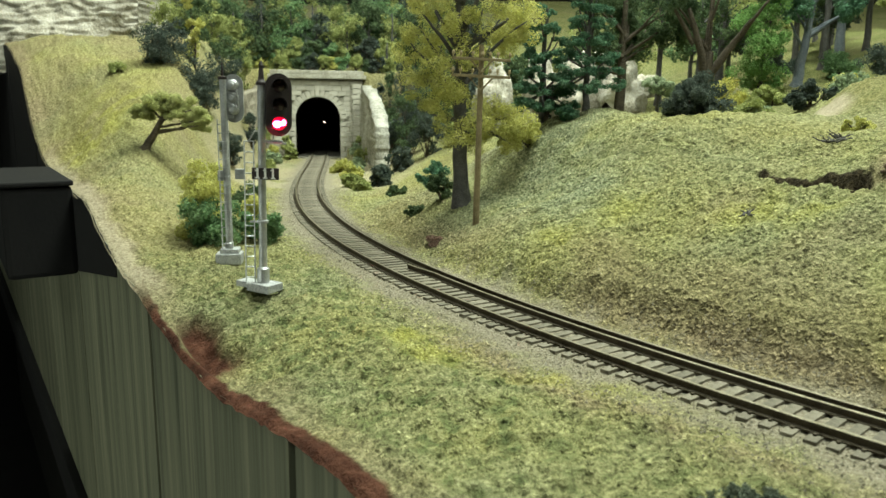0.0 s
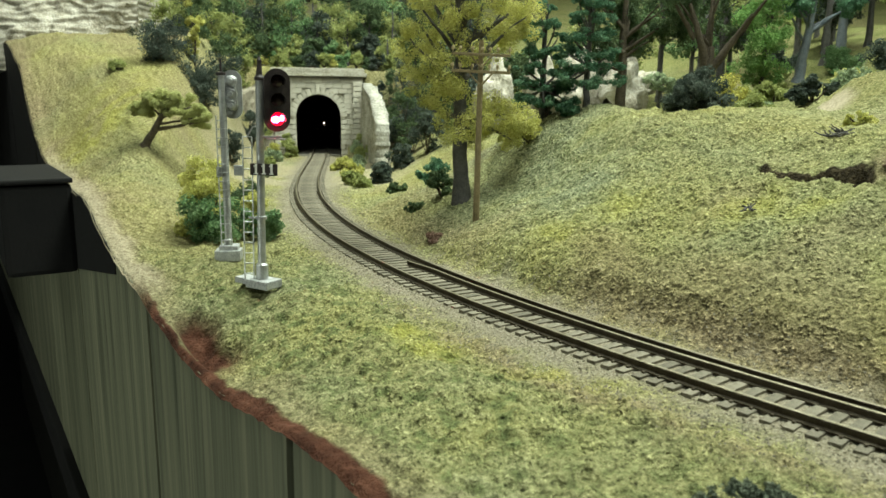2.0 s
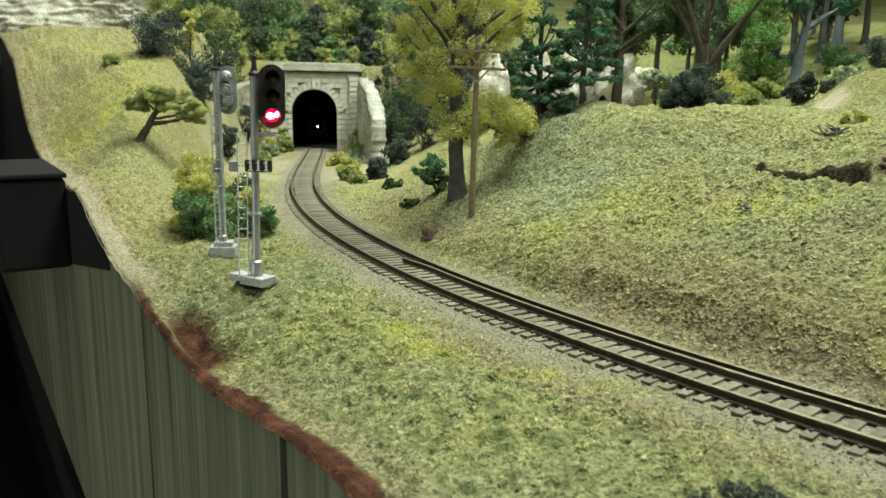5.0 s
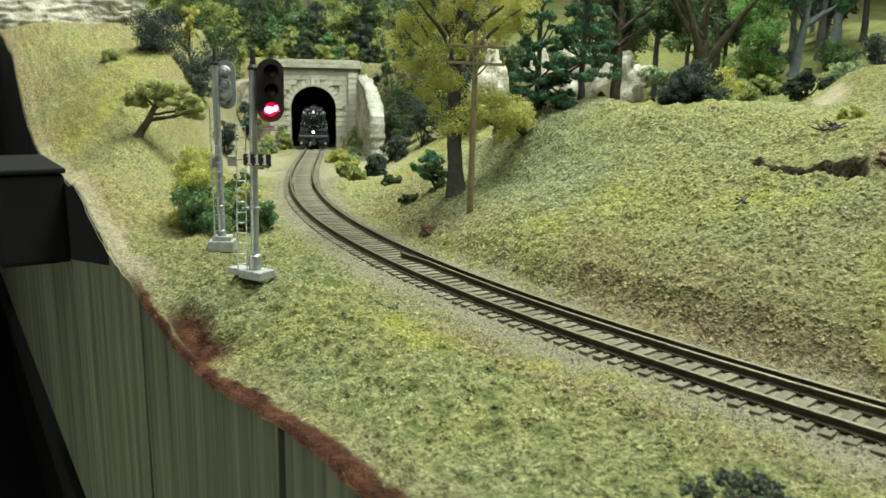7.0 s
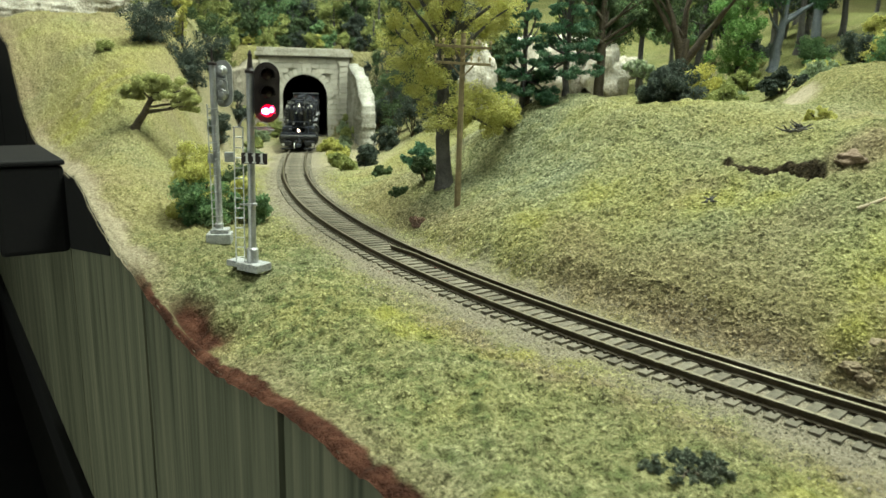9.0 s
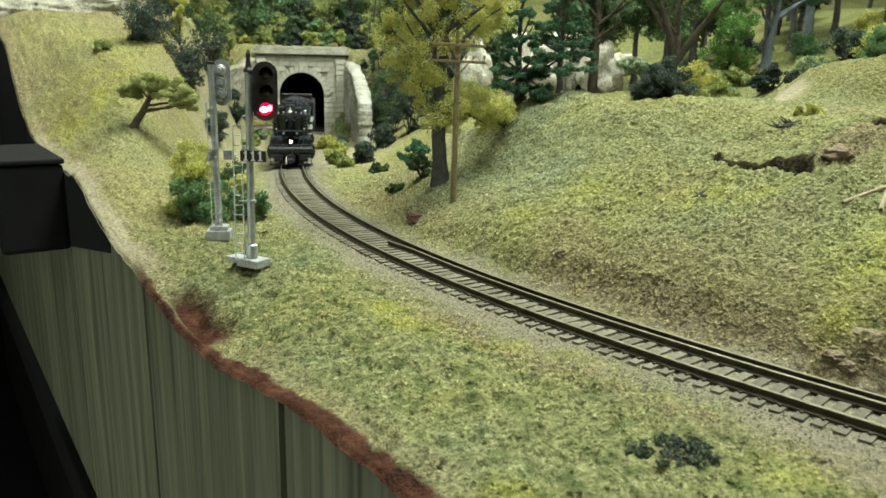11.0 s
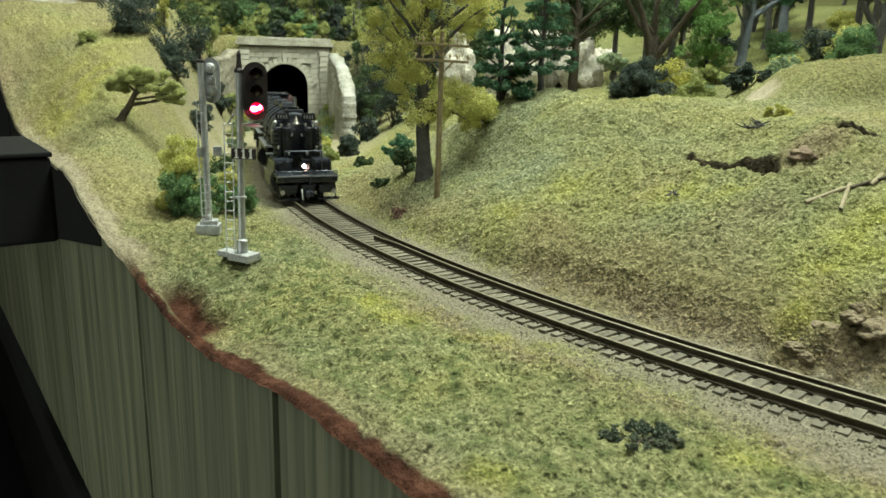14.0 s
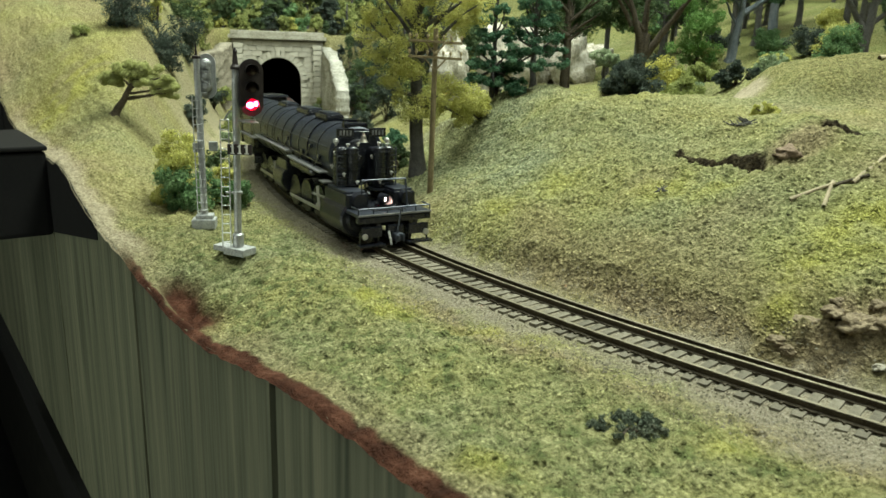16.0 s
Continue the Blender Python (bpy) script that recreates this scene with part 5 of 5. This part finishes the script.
    tree("distant tree with a straight grey trunk", 315.0, 652, 80, 4.4, c, L_DARK, M_BARKBLUE, 6000, 1.7, 39, limbs=6)
    c = crown_of(4, 0, 66, 32, 20, 20, 14, 9, 41)
    tree("grey forked tree on the upper slope", 268.0, 432, 52, 3.8, c, L_OLIVE, M_BARK, 7000, 1.4, 41, (4, 0), limbs=6,
         forks=((1, 0, 24, -18, 0, 58, 2.2, 0.7), (3, 0, 30, 26, 0, 52, 1.8, 0.6)))
    c = crown_of(0, 0, 26, 13, 10, 9, 9, 5.5, 43)
    tree("small pale sage tree", 160.0, 622, 26, 1.8, c, L_SAGE, M_BARK, 3500, 1.4, 43, limbs=6)
    um = [(-2, 0, 24, 6), (3, 1, 28, 8), (10, -2, 31, 9), (18, 0, 32, 9), (26, 2, 30, 9), (33, 0, 26, 8), (38, -1, 21, 7), (36, 2, 15, 6), (14, 4, 27, 8), (22, -4, 25, 8), (30, 3, 19, 7), (5, -3, 21, 6), (42, 0, 16, 5)]
    tree("olive umbrella-shaped tree with a leaning trunk", -206.0, 498, 27, 2.9, um, L_PALE, M_BARKBROWN, 30000, 0.85, 45, (17, 0), limbs=8, squash=0.7,
         trunk_label="leaning brown trunk")


build_trees()


def build_forest():
    """Trees and shrubs over the tunnel and on the bank beside it, each a thing of its own."""
    rng = random.Random(17)
    leafs = (L_DARK, L_OLIVE, L_DARK, L_GREEN, L_BLACKISH, L_OLIVE)
    names = {L_DARK.name: "dark green", L_OLIVE.name: "olive green", L_GREEN.name: "mid green", L_BLACKISH.name: "blackish green"}
    spots = []
    for row, (yy, n) in enumerate(((990, 15), (1028, 14), (1075, 14), (1130, 14))):
        for k in range(n):
            spots.append((-440 + 470 * (k + 0.5 * (row % 2)) / n + rng.uniform(-9, 9), yy + rng.uniform(-12, 12)))
    for k, (x, y) in enumerate(spots):
        if abs(x - float(track_x(y))) < 62 and y < 1010:
            y = 1006
        lf = leafs[k % len(leafs)]
        h = rng.uniform(34, 50) if y < 1010 else rng.uniform(62, 92)
        c = crown_of(0, 0, h * 0.55, h * 0.36, h * 0.3, h * 0.46, 13, h * 0.17, 100 + k, 0.3)
        tree(names[lf.name] + " woodland tree on the hill over the tunnel", x, y, h * 0.9, 1.9, c, lf, M_BARK, 3000, 2.3, 100 + k, group="woodland trees", limbs=4)
    # the upper slope behind the large trees
    for k in range(34):
        x = -20 + 520 * ((k * 0.618 + 0.3) % 1.0)
        y = 700 + 26 * (k % 10) + rng.uniform(-10, 10)
        if 20 < x < 190 and y < 780:
            y += 90
        lf = leafs[(k + 2) % len(leafs)]
        h = rng.uniform(60, 105)
        c = crown_of(0, 0, h * 0.66, h * 0.36, h * 0.3, h * 0.36, 11, h * 0.15, 200 + k, 0.3)
        tree(names[lf.name] + " woodland tree on the upper slope", x, y, h * 0.9, 2.4, c, lf, M_BARK, 2400, 2.4, 200 + k, group="woodland trees", limbs=5)


    # tall trunks behind the knoll
    for k, (x, y) in enumerate(((196, 640), (232, 690), (282, 610), (300, 700), (345, 590), (352, 680), (392, 640), (420, 590), (150, 700), (178, 690), (318, 520), (372, 540))):
        lf = leafs[k % len(leafs)]
        h = rng.uniform(92, 118)
        c = crown_of(0, 0, h * 0.78, h * 0.34, h * 0.28, h * 0.26, 12, h * 0.12, 400 + k)
        tree(names[lf.name] + " tall tree with a bare lower trunk", x, y, h * 0.9, 3.0, c, lf, M_BARK, 3200, 2.0, 400 + k, group="tall slope trees", limbs=7)


build_forest()


def build_bushes():
    B_ = bush
    B_("large black-green twiggy bush on the hill crest", 121, 396, 21, 15, 16, L_BLACKISH, 13000, 1.1, 51, 16)
    B_("yellow-green bush beside the signals", -129, 380, 17, 11, 32, L_YELLOW, 8000, 1.2, 53, 10)
    B_("yellow-green bush beside the signals", -108, 392, 10, 8, 21, L_YELLOW, 4000, 1.2, 54, 7)
    B_("dense green bush at the foot of the signals", -120, 369, 20, 11, 20, L_GREEN, 9500, 1.15, 55, 10)
    B_("dense green bush at the foot of the signals", -99, 377, 12, 9, 15, L_GREEN, 5000, 1.15, 56, 8)
    B_("dark green bush at the foot of the bank", -152, 530, 14, 9, 14, L_DARK, 2500, 1.3, 57, 8)
    B_("blackish bush on the grassy mound", -256, 668, 24, 14, 44, L_BLACKISH, 7000, 1.4, 58, 14)
    B_("blackish bush on the grassy mound", -224, 672, 24, 14, 42, L_BLACKISH, 7000, 1.4, 59, 14)
    B_("blackish bush on the grassy mound", -200, 664, 15, 11, 26, L_BLACKISH, 3600, 1.4, 82, 9)
    B_("yellow-green bush among the dark ones", -240, 700, 14, 9, 62, L_YELLOW, 3000, 1.5, 60, 8)
    for k, (x, y, r, h, lf, w) in enumerate(((-262, 760, 20, 40, L_DARK, "dark green"), (-236, 770, 20, 44, L_BLACKISH, "blackish"), (-288, 770, 20, 34, L_OLIVE, "olive"), (-250, 830, 22, 52, L_DARK, "dark green"),
                                             (-275, 850, 22, 50, L_OLIVE, "olive"), (-224, 820, 14, 34, L_BLACKISH, "blackish"), (-300, 900, 24, 50, L_DARK, "dark green"), (-262, 925, 18, 46, L_OLIVE, "olive"))):
        B_(w + " shrub between the mound and the tunnel", x, y, r, r * 0.8, h, lf, 2600, 1.7, 460 + k, 11, group="mound shrubs")
    B_("small olive bush below the rocks", -284, 642, 8, 6, 8, L_OLIVE, 1500, 1.3, 61, 6)
    B_("dark bush beside the tall tree", -9, 424, 8, 6, 12, L_DARK, 2400, 1.15, 62, 8)
    B_("small dark bush on the slope", -26, 428, 6, 5, 8, L_DARK, 1500, 1.1, 63, 6)
    B_("blue-green bush behind the tall tree", -16, 520, 11, 8, 17, L_TEAL, 3200, 1.3, 64, 8)
    B_("yellow-green bush under the dark trees", 38, 418, 7, 6, 11, L_YELLOW, 2400, 1.15, 65, 7)
    B_("yellow-green bush under the dark trees", 27, 440, 8, 7, 15, L_YELLOW, 2600, 1.15, 66, 7)
    B_("green bush at the edge of the hill", 61, 424, 8, 6, 11, L_TEAL, 2400, 1.15, 67, 7)
    B_("dark bush under the dark trees", 50, 450, 8, 6, 18, L_BLACKISH, 2400, 1.2, 68, 7)
    B_("mustard-yellow bush behind the crest", 166, 496, 24, 12, 24, L_MUSTARD, 7000, 1.3, 69, 10)
    B_("pale sage bush in the hollow", 188, 503, 16, 10, 10, L_SAGE, 3200, 1.3, 70, 8)
    B_("pale sage bush in the hollow", 206, 512, 10, 8, 13, L_OLIVE, 2200, 1.3, 71, 7)
    B_("grey-green spiky low bush behind the knoll", 200, 446, 15, 10, 11, L_BLACKISH, 3600, 1.5, 72, 9)
    B_("grey-green spiky low bush behind the knoll", 222, 450, 15, 10, 12, L_SAGE, 2600, 1.5, 73, 9)
    B_("yellow-green bush on the knoll", 238, 484, 16, 10, 13, L_YELLOW, 3200, 1.3, 74, 9)
    B_("green bush beside the grey tree", 246, 417, 17, 10, 15, L_GREEN, 4500, 1.25, 75, 10)
    B_("low green tuft on the slope", 163, 322, 10, 4, 5, L_YELLOW, 1600, 1.0, 76, 7)
    B_("dusty pink weed beside the track", -12, 370, 6, 5, 4.5, L_PINK, 1500, 0.8, 77, 6)
    B_("rust-red shrub in the woods", -224, 1042, 20, 8, 14, L_RUST, 1200, 2.2, 78, 6)
    B_("low dark grey-green weed patch", 51, 134.5, 13, 10, 1.9, L_LICHEN, 6500, 0.6, 79, 110)
    B_("blue-green dark bush behind the knoll", 285, 520, 20, 12, 22, L_BLACKISH, 3200, 1.5, 80, 9)
    B_("dark bush on the far slope", 262, 640, 22, 10, 18, L_BLACKISH, 2600, 1.7, 81, 8)
    rng = random.Random(23)
    for k, (x, y, r, h, lf, w) in enumerate(((-97, 690, 12, 14, L_YELLOW, "yellow-green"), (-88, 640, 11, 10, L_OLIVE, "olive"), (-62, 640, 12, 14, L_BLACKISH, "blackish"), (-74, 600, 9, 8, L_OLIVE, "olive"),
                                             (-52, 700, 16, 24, L_BLACKISH, "blackish"), (-30, 720, 20, 40, L_BLACKISH, "blackish"), (-48, 780, 22, 60, L_DARK, "dark green"), (-20, 790, 24, 66, L_DARK, "dark green"),
                                             (0, 700, 18, 30, L_DARK, "dark green"), (10, 640, 16, 20, L_OLIVE, "olive"), (-60, 830, 20, 60, L_BLACKISH, "blackish"), (-104, 930, 14, 30, L_OLIVE, "olive"),
                                             (-238, 905, 16, 22, L_OLIVE, "olive"), (-216, 880, 12, 16, L_YELLOW, "yellow-green"), (-98, 860, 12, 22, L_OLIVE, "olive"), (-118, 760, 12, 12, L_YELLOW, "yellow-green"), (-112, 890, 10, 14, L_OLIVE, "olive"), (-108, 820, 11, 12, L_SAGE, "sage"), (-99, 740, 9, 9, L_SAGE, "sage"),
                                             (-118, 935, 9, 30, L_OLIVE, "olive"), (-120, 905, 11, 22, L_SAGE, "sage"), (-214, 940, 9, 34, L_OLIVE, "olive"), (-206, 920, 10, 16, L_OLIVE, "olive"), (-208, 850, 11, 13, L_SAGE, "sage"), (-196, 780, 10, 10, L_OLIVE, "olive"), (-176, 690, 9, 8, L_SAGE, "sage"), (-46, 560, 8, 7, L_DARK, "dark green"))):
        B_(w + " shrub on the bank beside the tunnel", x, y, r, r * 0.8, h, lf, 2600, 1.8, 300 + k, 9, group="bank shrubs")
    crest = ((L_OLIVE, "olive"), (L_BLACKISH, "blackish"), (L_DARK, "dark green"), (L_OLIVE, "olive"), (L_GREEN, "mid green"), (L_YELLOW, "yellow-green"))
    for k in range(15):
        lf, w = crest[(k * 5) % 6]
        B_(w + " shrub hanging over the tunnel cornice", -268 + 15 * k + rng.uniform(-4, 4), 986 + rng.uniform(-3, 8), rng.uniform(11, 16), 9, rng.uniform(12, 26), lf, 1500, 1.8, 420 + k, 8, group="cornice shrubs")
    for k, (x, y, r, h) in enumerate(((-94, 890, 11, 34), (-82, 935, 16, 58), (-62, 905, 18, 52), (-70, 850, 14, 40), (-46, 940, 20, 66), (-24, 880, 18, 50), (-100, 952, 11, 88), (-86, 950, 15, 96), (-68, 948, 17, 104), (-47, 950, 18, 98), (-24, 950, 19, 104), (0, 948, 20, 100), (26, 945, 20, 98))):
        lf, w = ((L_BLACKISH, "blackish"), (L_DARK, "dark green"))[k % 2]
        B_(w + " tall shrub behind the wing wall", x, y, r, r * 0.8, h, lf, 2600, 1.8, 440 + k, 9 if h < 80 else 20, group="bank shrubs")
    for k in range(22):
        x, y = 176 + 250 * ((k * 0.618) % 1.0), 470 + 9 * k + rng.uniform(-8, 8)
        lf, w = ((L_OLIVE, "olive"), (L_DARK, "dark green"), (L_GREEN, "mid green"), (L_BLACKISH, "blackish"), (L_YELLOW, "yellow-green"))[k % 5]
        r = rng.uniform(9, 16)
        B_(w + " low shrub on the upper slope", x, y, r, r * 0.8, r * rng.uniform(0.7, 1.1), lf, 2600, 1.4, 340 + k, 9, group="slope shrubs")


build_bushes()


# ---- rocks ----
def build_cliff():
    """A weathered face of level strata over the mound."""
    nu, nv = 220, 90
    u, v = np.meshgrid(np.linspace(0, 250, nu), np.linspace(0, 150, nv), indexing="ij")
    w = v + 5 * fbm(u, v * 0.2, 60, 2, 81)
    ledge = np.abs((w / 7.5 + 1.1 * fbm(u, v * 2.5, 34, 3, 83)) % 1.0 - 0.5) * 2
    out = (3.5 + 4 * fbm(u, v, 45, 2, 84)) * ledge ** 0.6 + 9 * fbm(u, v, 38, 3, 85) + 3.2 * fbm(u * 0.4, v, 6, 3, 87) - v * 0.22
    x, y, z = -585 + u, 775 - out + 0.10 * u, 92 + v
    i = np.arange(u.size).reshape(u.shape)
    f = np.stack([i[:-1, :-1], i[1:, :-1], i[1:, 1:], i[:-1, 1:]], -1).reshape(-1, 4)
    b = u.size
    V = np.stack([x, y, z], -1).reshape(-1, 3)
    back = V.copy()
    back[:, 1] = 900
    rim = np.concatenate([i[:, 0], i[-1, 1:], i[::-1, -1][1:], i[0, ::-1][1:]])
    sides = np.stack([rim[:-1], rim[1:], rim[1:] + b, rim[:-1] + b], 1)
    me = mesh_np("rock_cliff", np.concatenate([V, back]), np.concatenate([f, sides]), (M_ROCK,), True)
    tagged(new("rock_cliff", me), "pale layered plaster rock cliff above the mound", "rock")


build_cliff()


def rock(label, x, y, r, seed, mt, squash=0.6, name="rock", sink=0.3):
    bm = B()
    bmesh.ops.create_icosphere(bm, subdivisions=4, radius=r)
    for v in bm.verts:
        n = noise.noise(v.co / r * 1.3 + Vector((seed, 0, 0))) * 0.45 + noise.noise(v.co / r * 3.5 + Vector((0, seed, 0))) * 0.26 + noise.noise(v.co / r * 9 + Vector((0, 0, seed))) * 0.12
        v.co = v.co * (1 + n)
        v.co.z *= squash
    ob = new(name, bm_mesh(name, bm, mt, True))
    ob.matrix_world = pmm(x, y, ground_z(x, y) + r * squash * (0.5 - sink), 0, 0, seed * 40)
    return tagged(ob, label, "rock")


M_CLOD = mat("red_brown_clod", ((0.09, 0.068, 0.042), (0.19, 0.15, 0.095), (0.29, 0.235, 0.15)), 0.95, 0, 4, 0.8, 0.7)
M_PINKROCK = mat("pinkish_rock", ((0.13, 0.090, 0.058), (0.27, 0.20, 0.14)), 0.9, 0, 5, 0.9, 0.6)
for k, (x, y, r) in enumerate(((110, 177, 2.6), (123, 178, 2.4), (133, 175, 3.0), (141, 177, 3.2))):
    rock("red-brown clod of earth beside the track", x, y, r * 0.8, k + 1, M_CLOD, 0.8, "earth_clod", 0.62)
for k, (x, y, r) in enumerate(((118, 181, 4.6), (126, 171, 5.4), (133, 167, 4.6), (109, 181, 3.0), (121, 176, 3.4))):
    rock("brown crumbling lump of earth on the bank", x, y, r, k + 31, M_CLOD, 0.5, "earth_lump", 0.85)
rock("pale pebble lying beside the track", 127, 160.5, 2.0, 5, M_ROCK, 0.5, "pebble", 0.3)
for k, (x, y, r) in enumerate(((141.5, 255, 5.0),)):
    rock("pinkish-brown rock breaking through the turf", x, y, r, k + 11, M_PINKROCK, 0.5, "rock", 0.95)
for k, (x, y, r, q) in enumerate(((30, 690, 17, 2.3), (76, 694, 20, 1.8), (98, 690, 16, 2.1), (143, 684, 18, 1.6), (124, 730, 20, 2.0), (186, 770, 18, 0.9))):
    rock("pale plaster rock face between the trees", x, y, r, k + 21, M_ROCK, q, "rock_outcrop", 0.1)


# ---- logs, twigs and small litter ----
def stick(label, p, q, r, mt=M_LOG, name="log"):
    pz, qz = ground_z(*p) + r * 0.7, ground_z(*q) + r * 0.7
    v, f = tubes([limb((0, 0, 0), (q[0] - p[0], q[1] - p[1], qz - pz), r, r * 0.8, np.random.default_rng(int(p[0] * 7) % 99), 6, 0.03)])
    ob = new(name, mesh_np(name, v, f, (mt,), True))
    ob.matrix_world = pmm(p[0], p[1], pz)
    return tagged(ob, label, "log")


stick("thin pale stick lying on the turf", (132.0, 230.5), (147.0, 230.5), 0.75)
stick("thin pale stick lying on the turf", (140.0, 222.8), (147.0, 231.5), 0.8)
stick("long pale branch on the hillside", (152, 228), (176, 242), 0.8)
stick("dark rotten branch on the hillside", (147, 230), (158, 229), 0.7, M_BARKBROWN)
stick("pale fallen log behind the hill crest", (207, 519), (226, 540), 2.2)
stick("pale fallen log behind the hill crest", (222, 515), (230, 532), 2.0)
stick("fallen log leaning on the slope", (82, 440), (90, 452), 2.0, M_BARKBROWN)
stick("pale log beside the grey tree", (248, 380), (290, 392), 1.4)


def build_twig(x, y, seed, mt, r=7):
    rng = np.random.default_rng(seed)
    paths = []
    for k in range(9):
        a = rng.uniform(0, 6.28)
        m = (rng.uniform(-2, 2), rng.uniform(-1, 1), 1.0)
        paths.append(limb(m, (r * math.cos(a), r * 0.6 * math.sin(a), rng.uniform(0.5, 4)), 0.38, 0.15, rng, 6, 0.25))
    v, f = tubes(paths)
    ob = new("twig", mesh_np("twig", v, f, (mt,), True))
    ob.matrix_world = pmm(x, y, ground_z(x, y))
    tagged(ob, "dry tangled dark twig on the turf", "twig")


build_twig(140, 299, 3, M_BARK)
build_twig(146, 303, 4, M_BARK, 5)
build_twig(97, 263, 5, M_BARK, 3)


# ---- ground foam: grains and tufts too many to count ----
def scatter(name, label, count, size, leaf, seed, weight, box_, lift=0.25, masked=True):
    """Little rounded lumps, each a peak over four corners, set in the ground."""
    rng = np.random.default_rng(seed)
    s = rng.uniform(box_[0], box_[1], count * 5)
    n = rng.uniform(box_[2], box_[3], count * 5)
    x, y = from_edge(s, n)
    keep = rng.random(len(x)) < weight(x, y)
    x, y = x[keep][:count], y[keep][:count]
    m = len(x)
    sz = size * (0.45 + 1.1 * rng.random(m) ** 1.6)
    turn = rng.uniform(0, 6.28, m)
    quad = turn[:, None] + np.array([0, 1.57, 3.14, 4.71]) + rng.uniform(-0.4, 0.4, (m, 4))
    reach = sz[:, None] * rng.uniform(0.42, 0.72, (m, 4))
    qx, qy = x[:, None] + np.cos(quad) * reach, y[:, None] + np.sin(quad) * reach
    z = land(x, y)
    foot = np.stack([qx, qy, np.broadcast_to(z[:, None] - 0.10 * sz[:, None], qx.shape)], -1)
    peak = np.stack([x + rng.normal(size=m) * sz * 0.15, y + rng.normal(size=m) * sz * 0.15, z + lift * sz * rng.uniform(0.7, 1.3, m)], -1)[:, None]
    p = np.concatenate([foot, peak], 1).reshape(-1, 3)
    f = (5 * np.arange(m)[:, None, None] + np.array([[0, 1, 4], [1, 2, 4], [2, 3, 4], [3, 0, 4]])).reshape(-1, 3)
    me = mesh_np(name, p, f, (leaf,), masked)
    if masked:
        for key, val in ground_masks(x, y).items():
            a = me.attributes.new(key, "FLOAT", "POINT")
            a.data.foreach_set("value", np.repeat(np.clip(val, 0, 1), 5).astype(np.float32))
    tagged(new(name, me), label, "ground cover", kind="stuff")


T_GRIT = leaf_mat("ballast_grit", (0.13, 0.115, 0.082), (0.20, 0.18, 0.132), (0.28, 0.255, 0.195), 0.9, 0.78, 1.25, 0.0)


def w_turf(x, y):
    m = ground_masks(x, y)
    return (1 - np.clip(m["ballast"] * 1.2, 0, 1)) * (1 - np.clip(m["torn"], 0, 1)) * (1 - np.clip(1.5 * m["bare"], 0, 1)) * (1 - m["gap"])


def w_grit(x, y):
    d = off_track(x, y)
    return 0.9 * (1 - sm(np.abs(d) + 6 * fbm(x, y, 20, 2, 95), 15, 38)) * sm(np.abs(d), 9.6, 10.4)


def w_clump(x, y):
    return w_turf(x, y) * (0.25 + 0.75 * sm(fbm(x, y, 5, 2, 97), -0.25, 0.3))


scatter("turf_grains", "grains of olive and yellow ground foam on the near slope", 125000, 0.84, M_GRAINS, 61, w_clump, (85, 420, 2, 235), 0.40)
scatter("turf_grains", "grains of yellow ground foam on the mound", 22000, 1.0, M_GRAINS, 62, w_clump, (420, 760, 2, 200), 0.28)
scatter("ballast_grit", "fine tan ballast grit beside the rails", 34000, 0.62, T_GRIT, 64, w_grit, (60, 620, 40, 320), 0.5, False)


# ---- what moves ----
# the front of the train along the line, by its distance from the room's front
FRONT = [(0, 1960), (1, 1840), (2, 1680), (3, 1500), (4, 1325), (5.2, 1145), (6.5, 975), (7, 922), (7.5, 868), (8, 815), (8.5, 772), (9, 735), (10.2, 642), (11.5, 548),
         (12, 514), (12.5, 482), (13, 451), (13.5, 424), (14, 399), (14.5, 373), (15, 345), (15.5, 315), (16, 287)]


def chord(a, b):
    (x0, y0), (x1, y1) = on_track(a), on_track(b)
    return math.degrees(math.atan2(y1 - y0, x1 - x0)) - 90


def motions():
    body, swing, tend = [], [], []
    for t, y in FRONT:
        f = s_of_y(y)
        a = chord(f - 160, f - 45)
        b = chord(f - 75, f - 15)
        x, yy = on_track(f - 45)
        body.append((t, pmm(x, yy, 0, 0, 0, a)))
        swing.append((t, pmm(0, 0, 0, 0, 0, b - a)))
        x, yy = on_track(f - 245)
        tend.append((t, pmm(x, yy, 0, 0, 0, chord(f - 345, f - 260))))
    walk(LOCO, body)
    walk(FRONT_ENGINE, swing)
    walk(TENDER, tend)


motions()
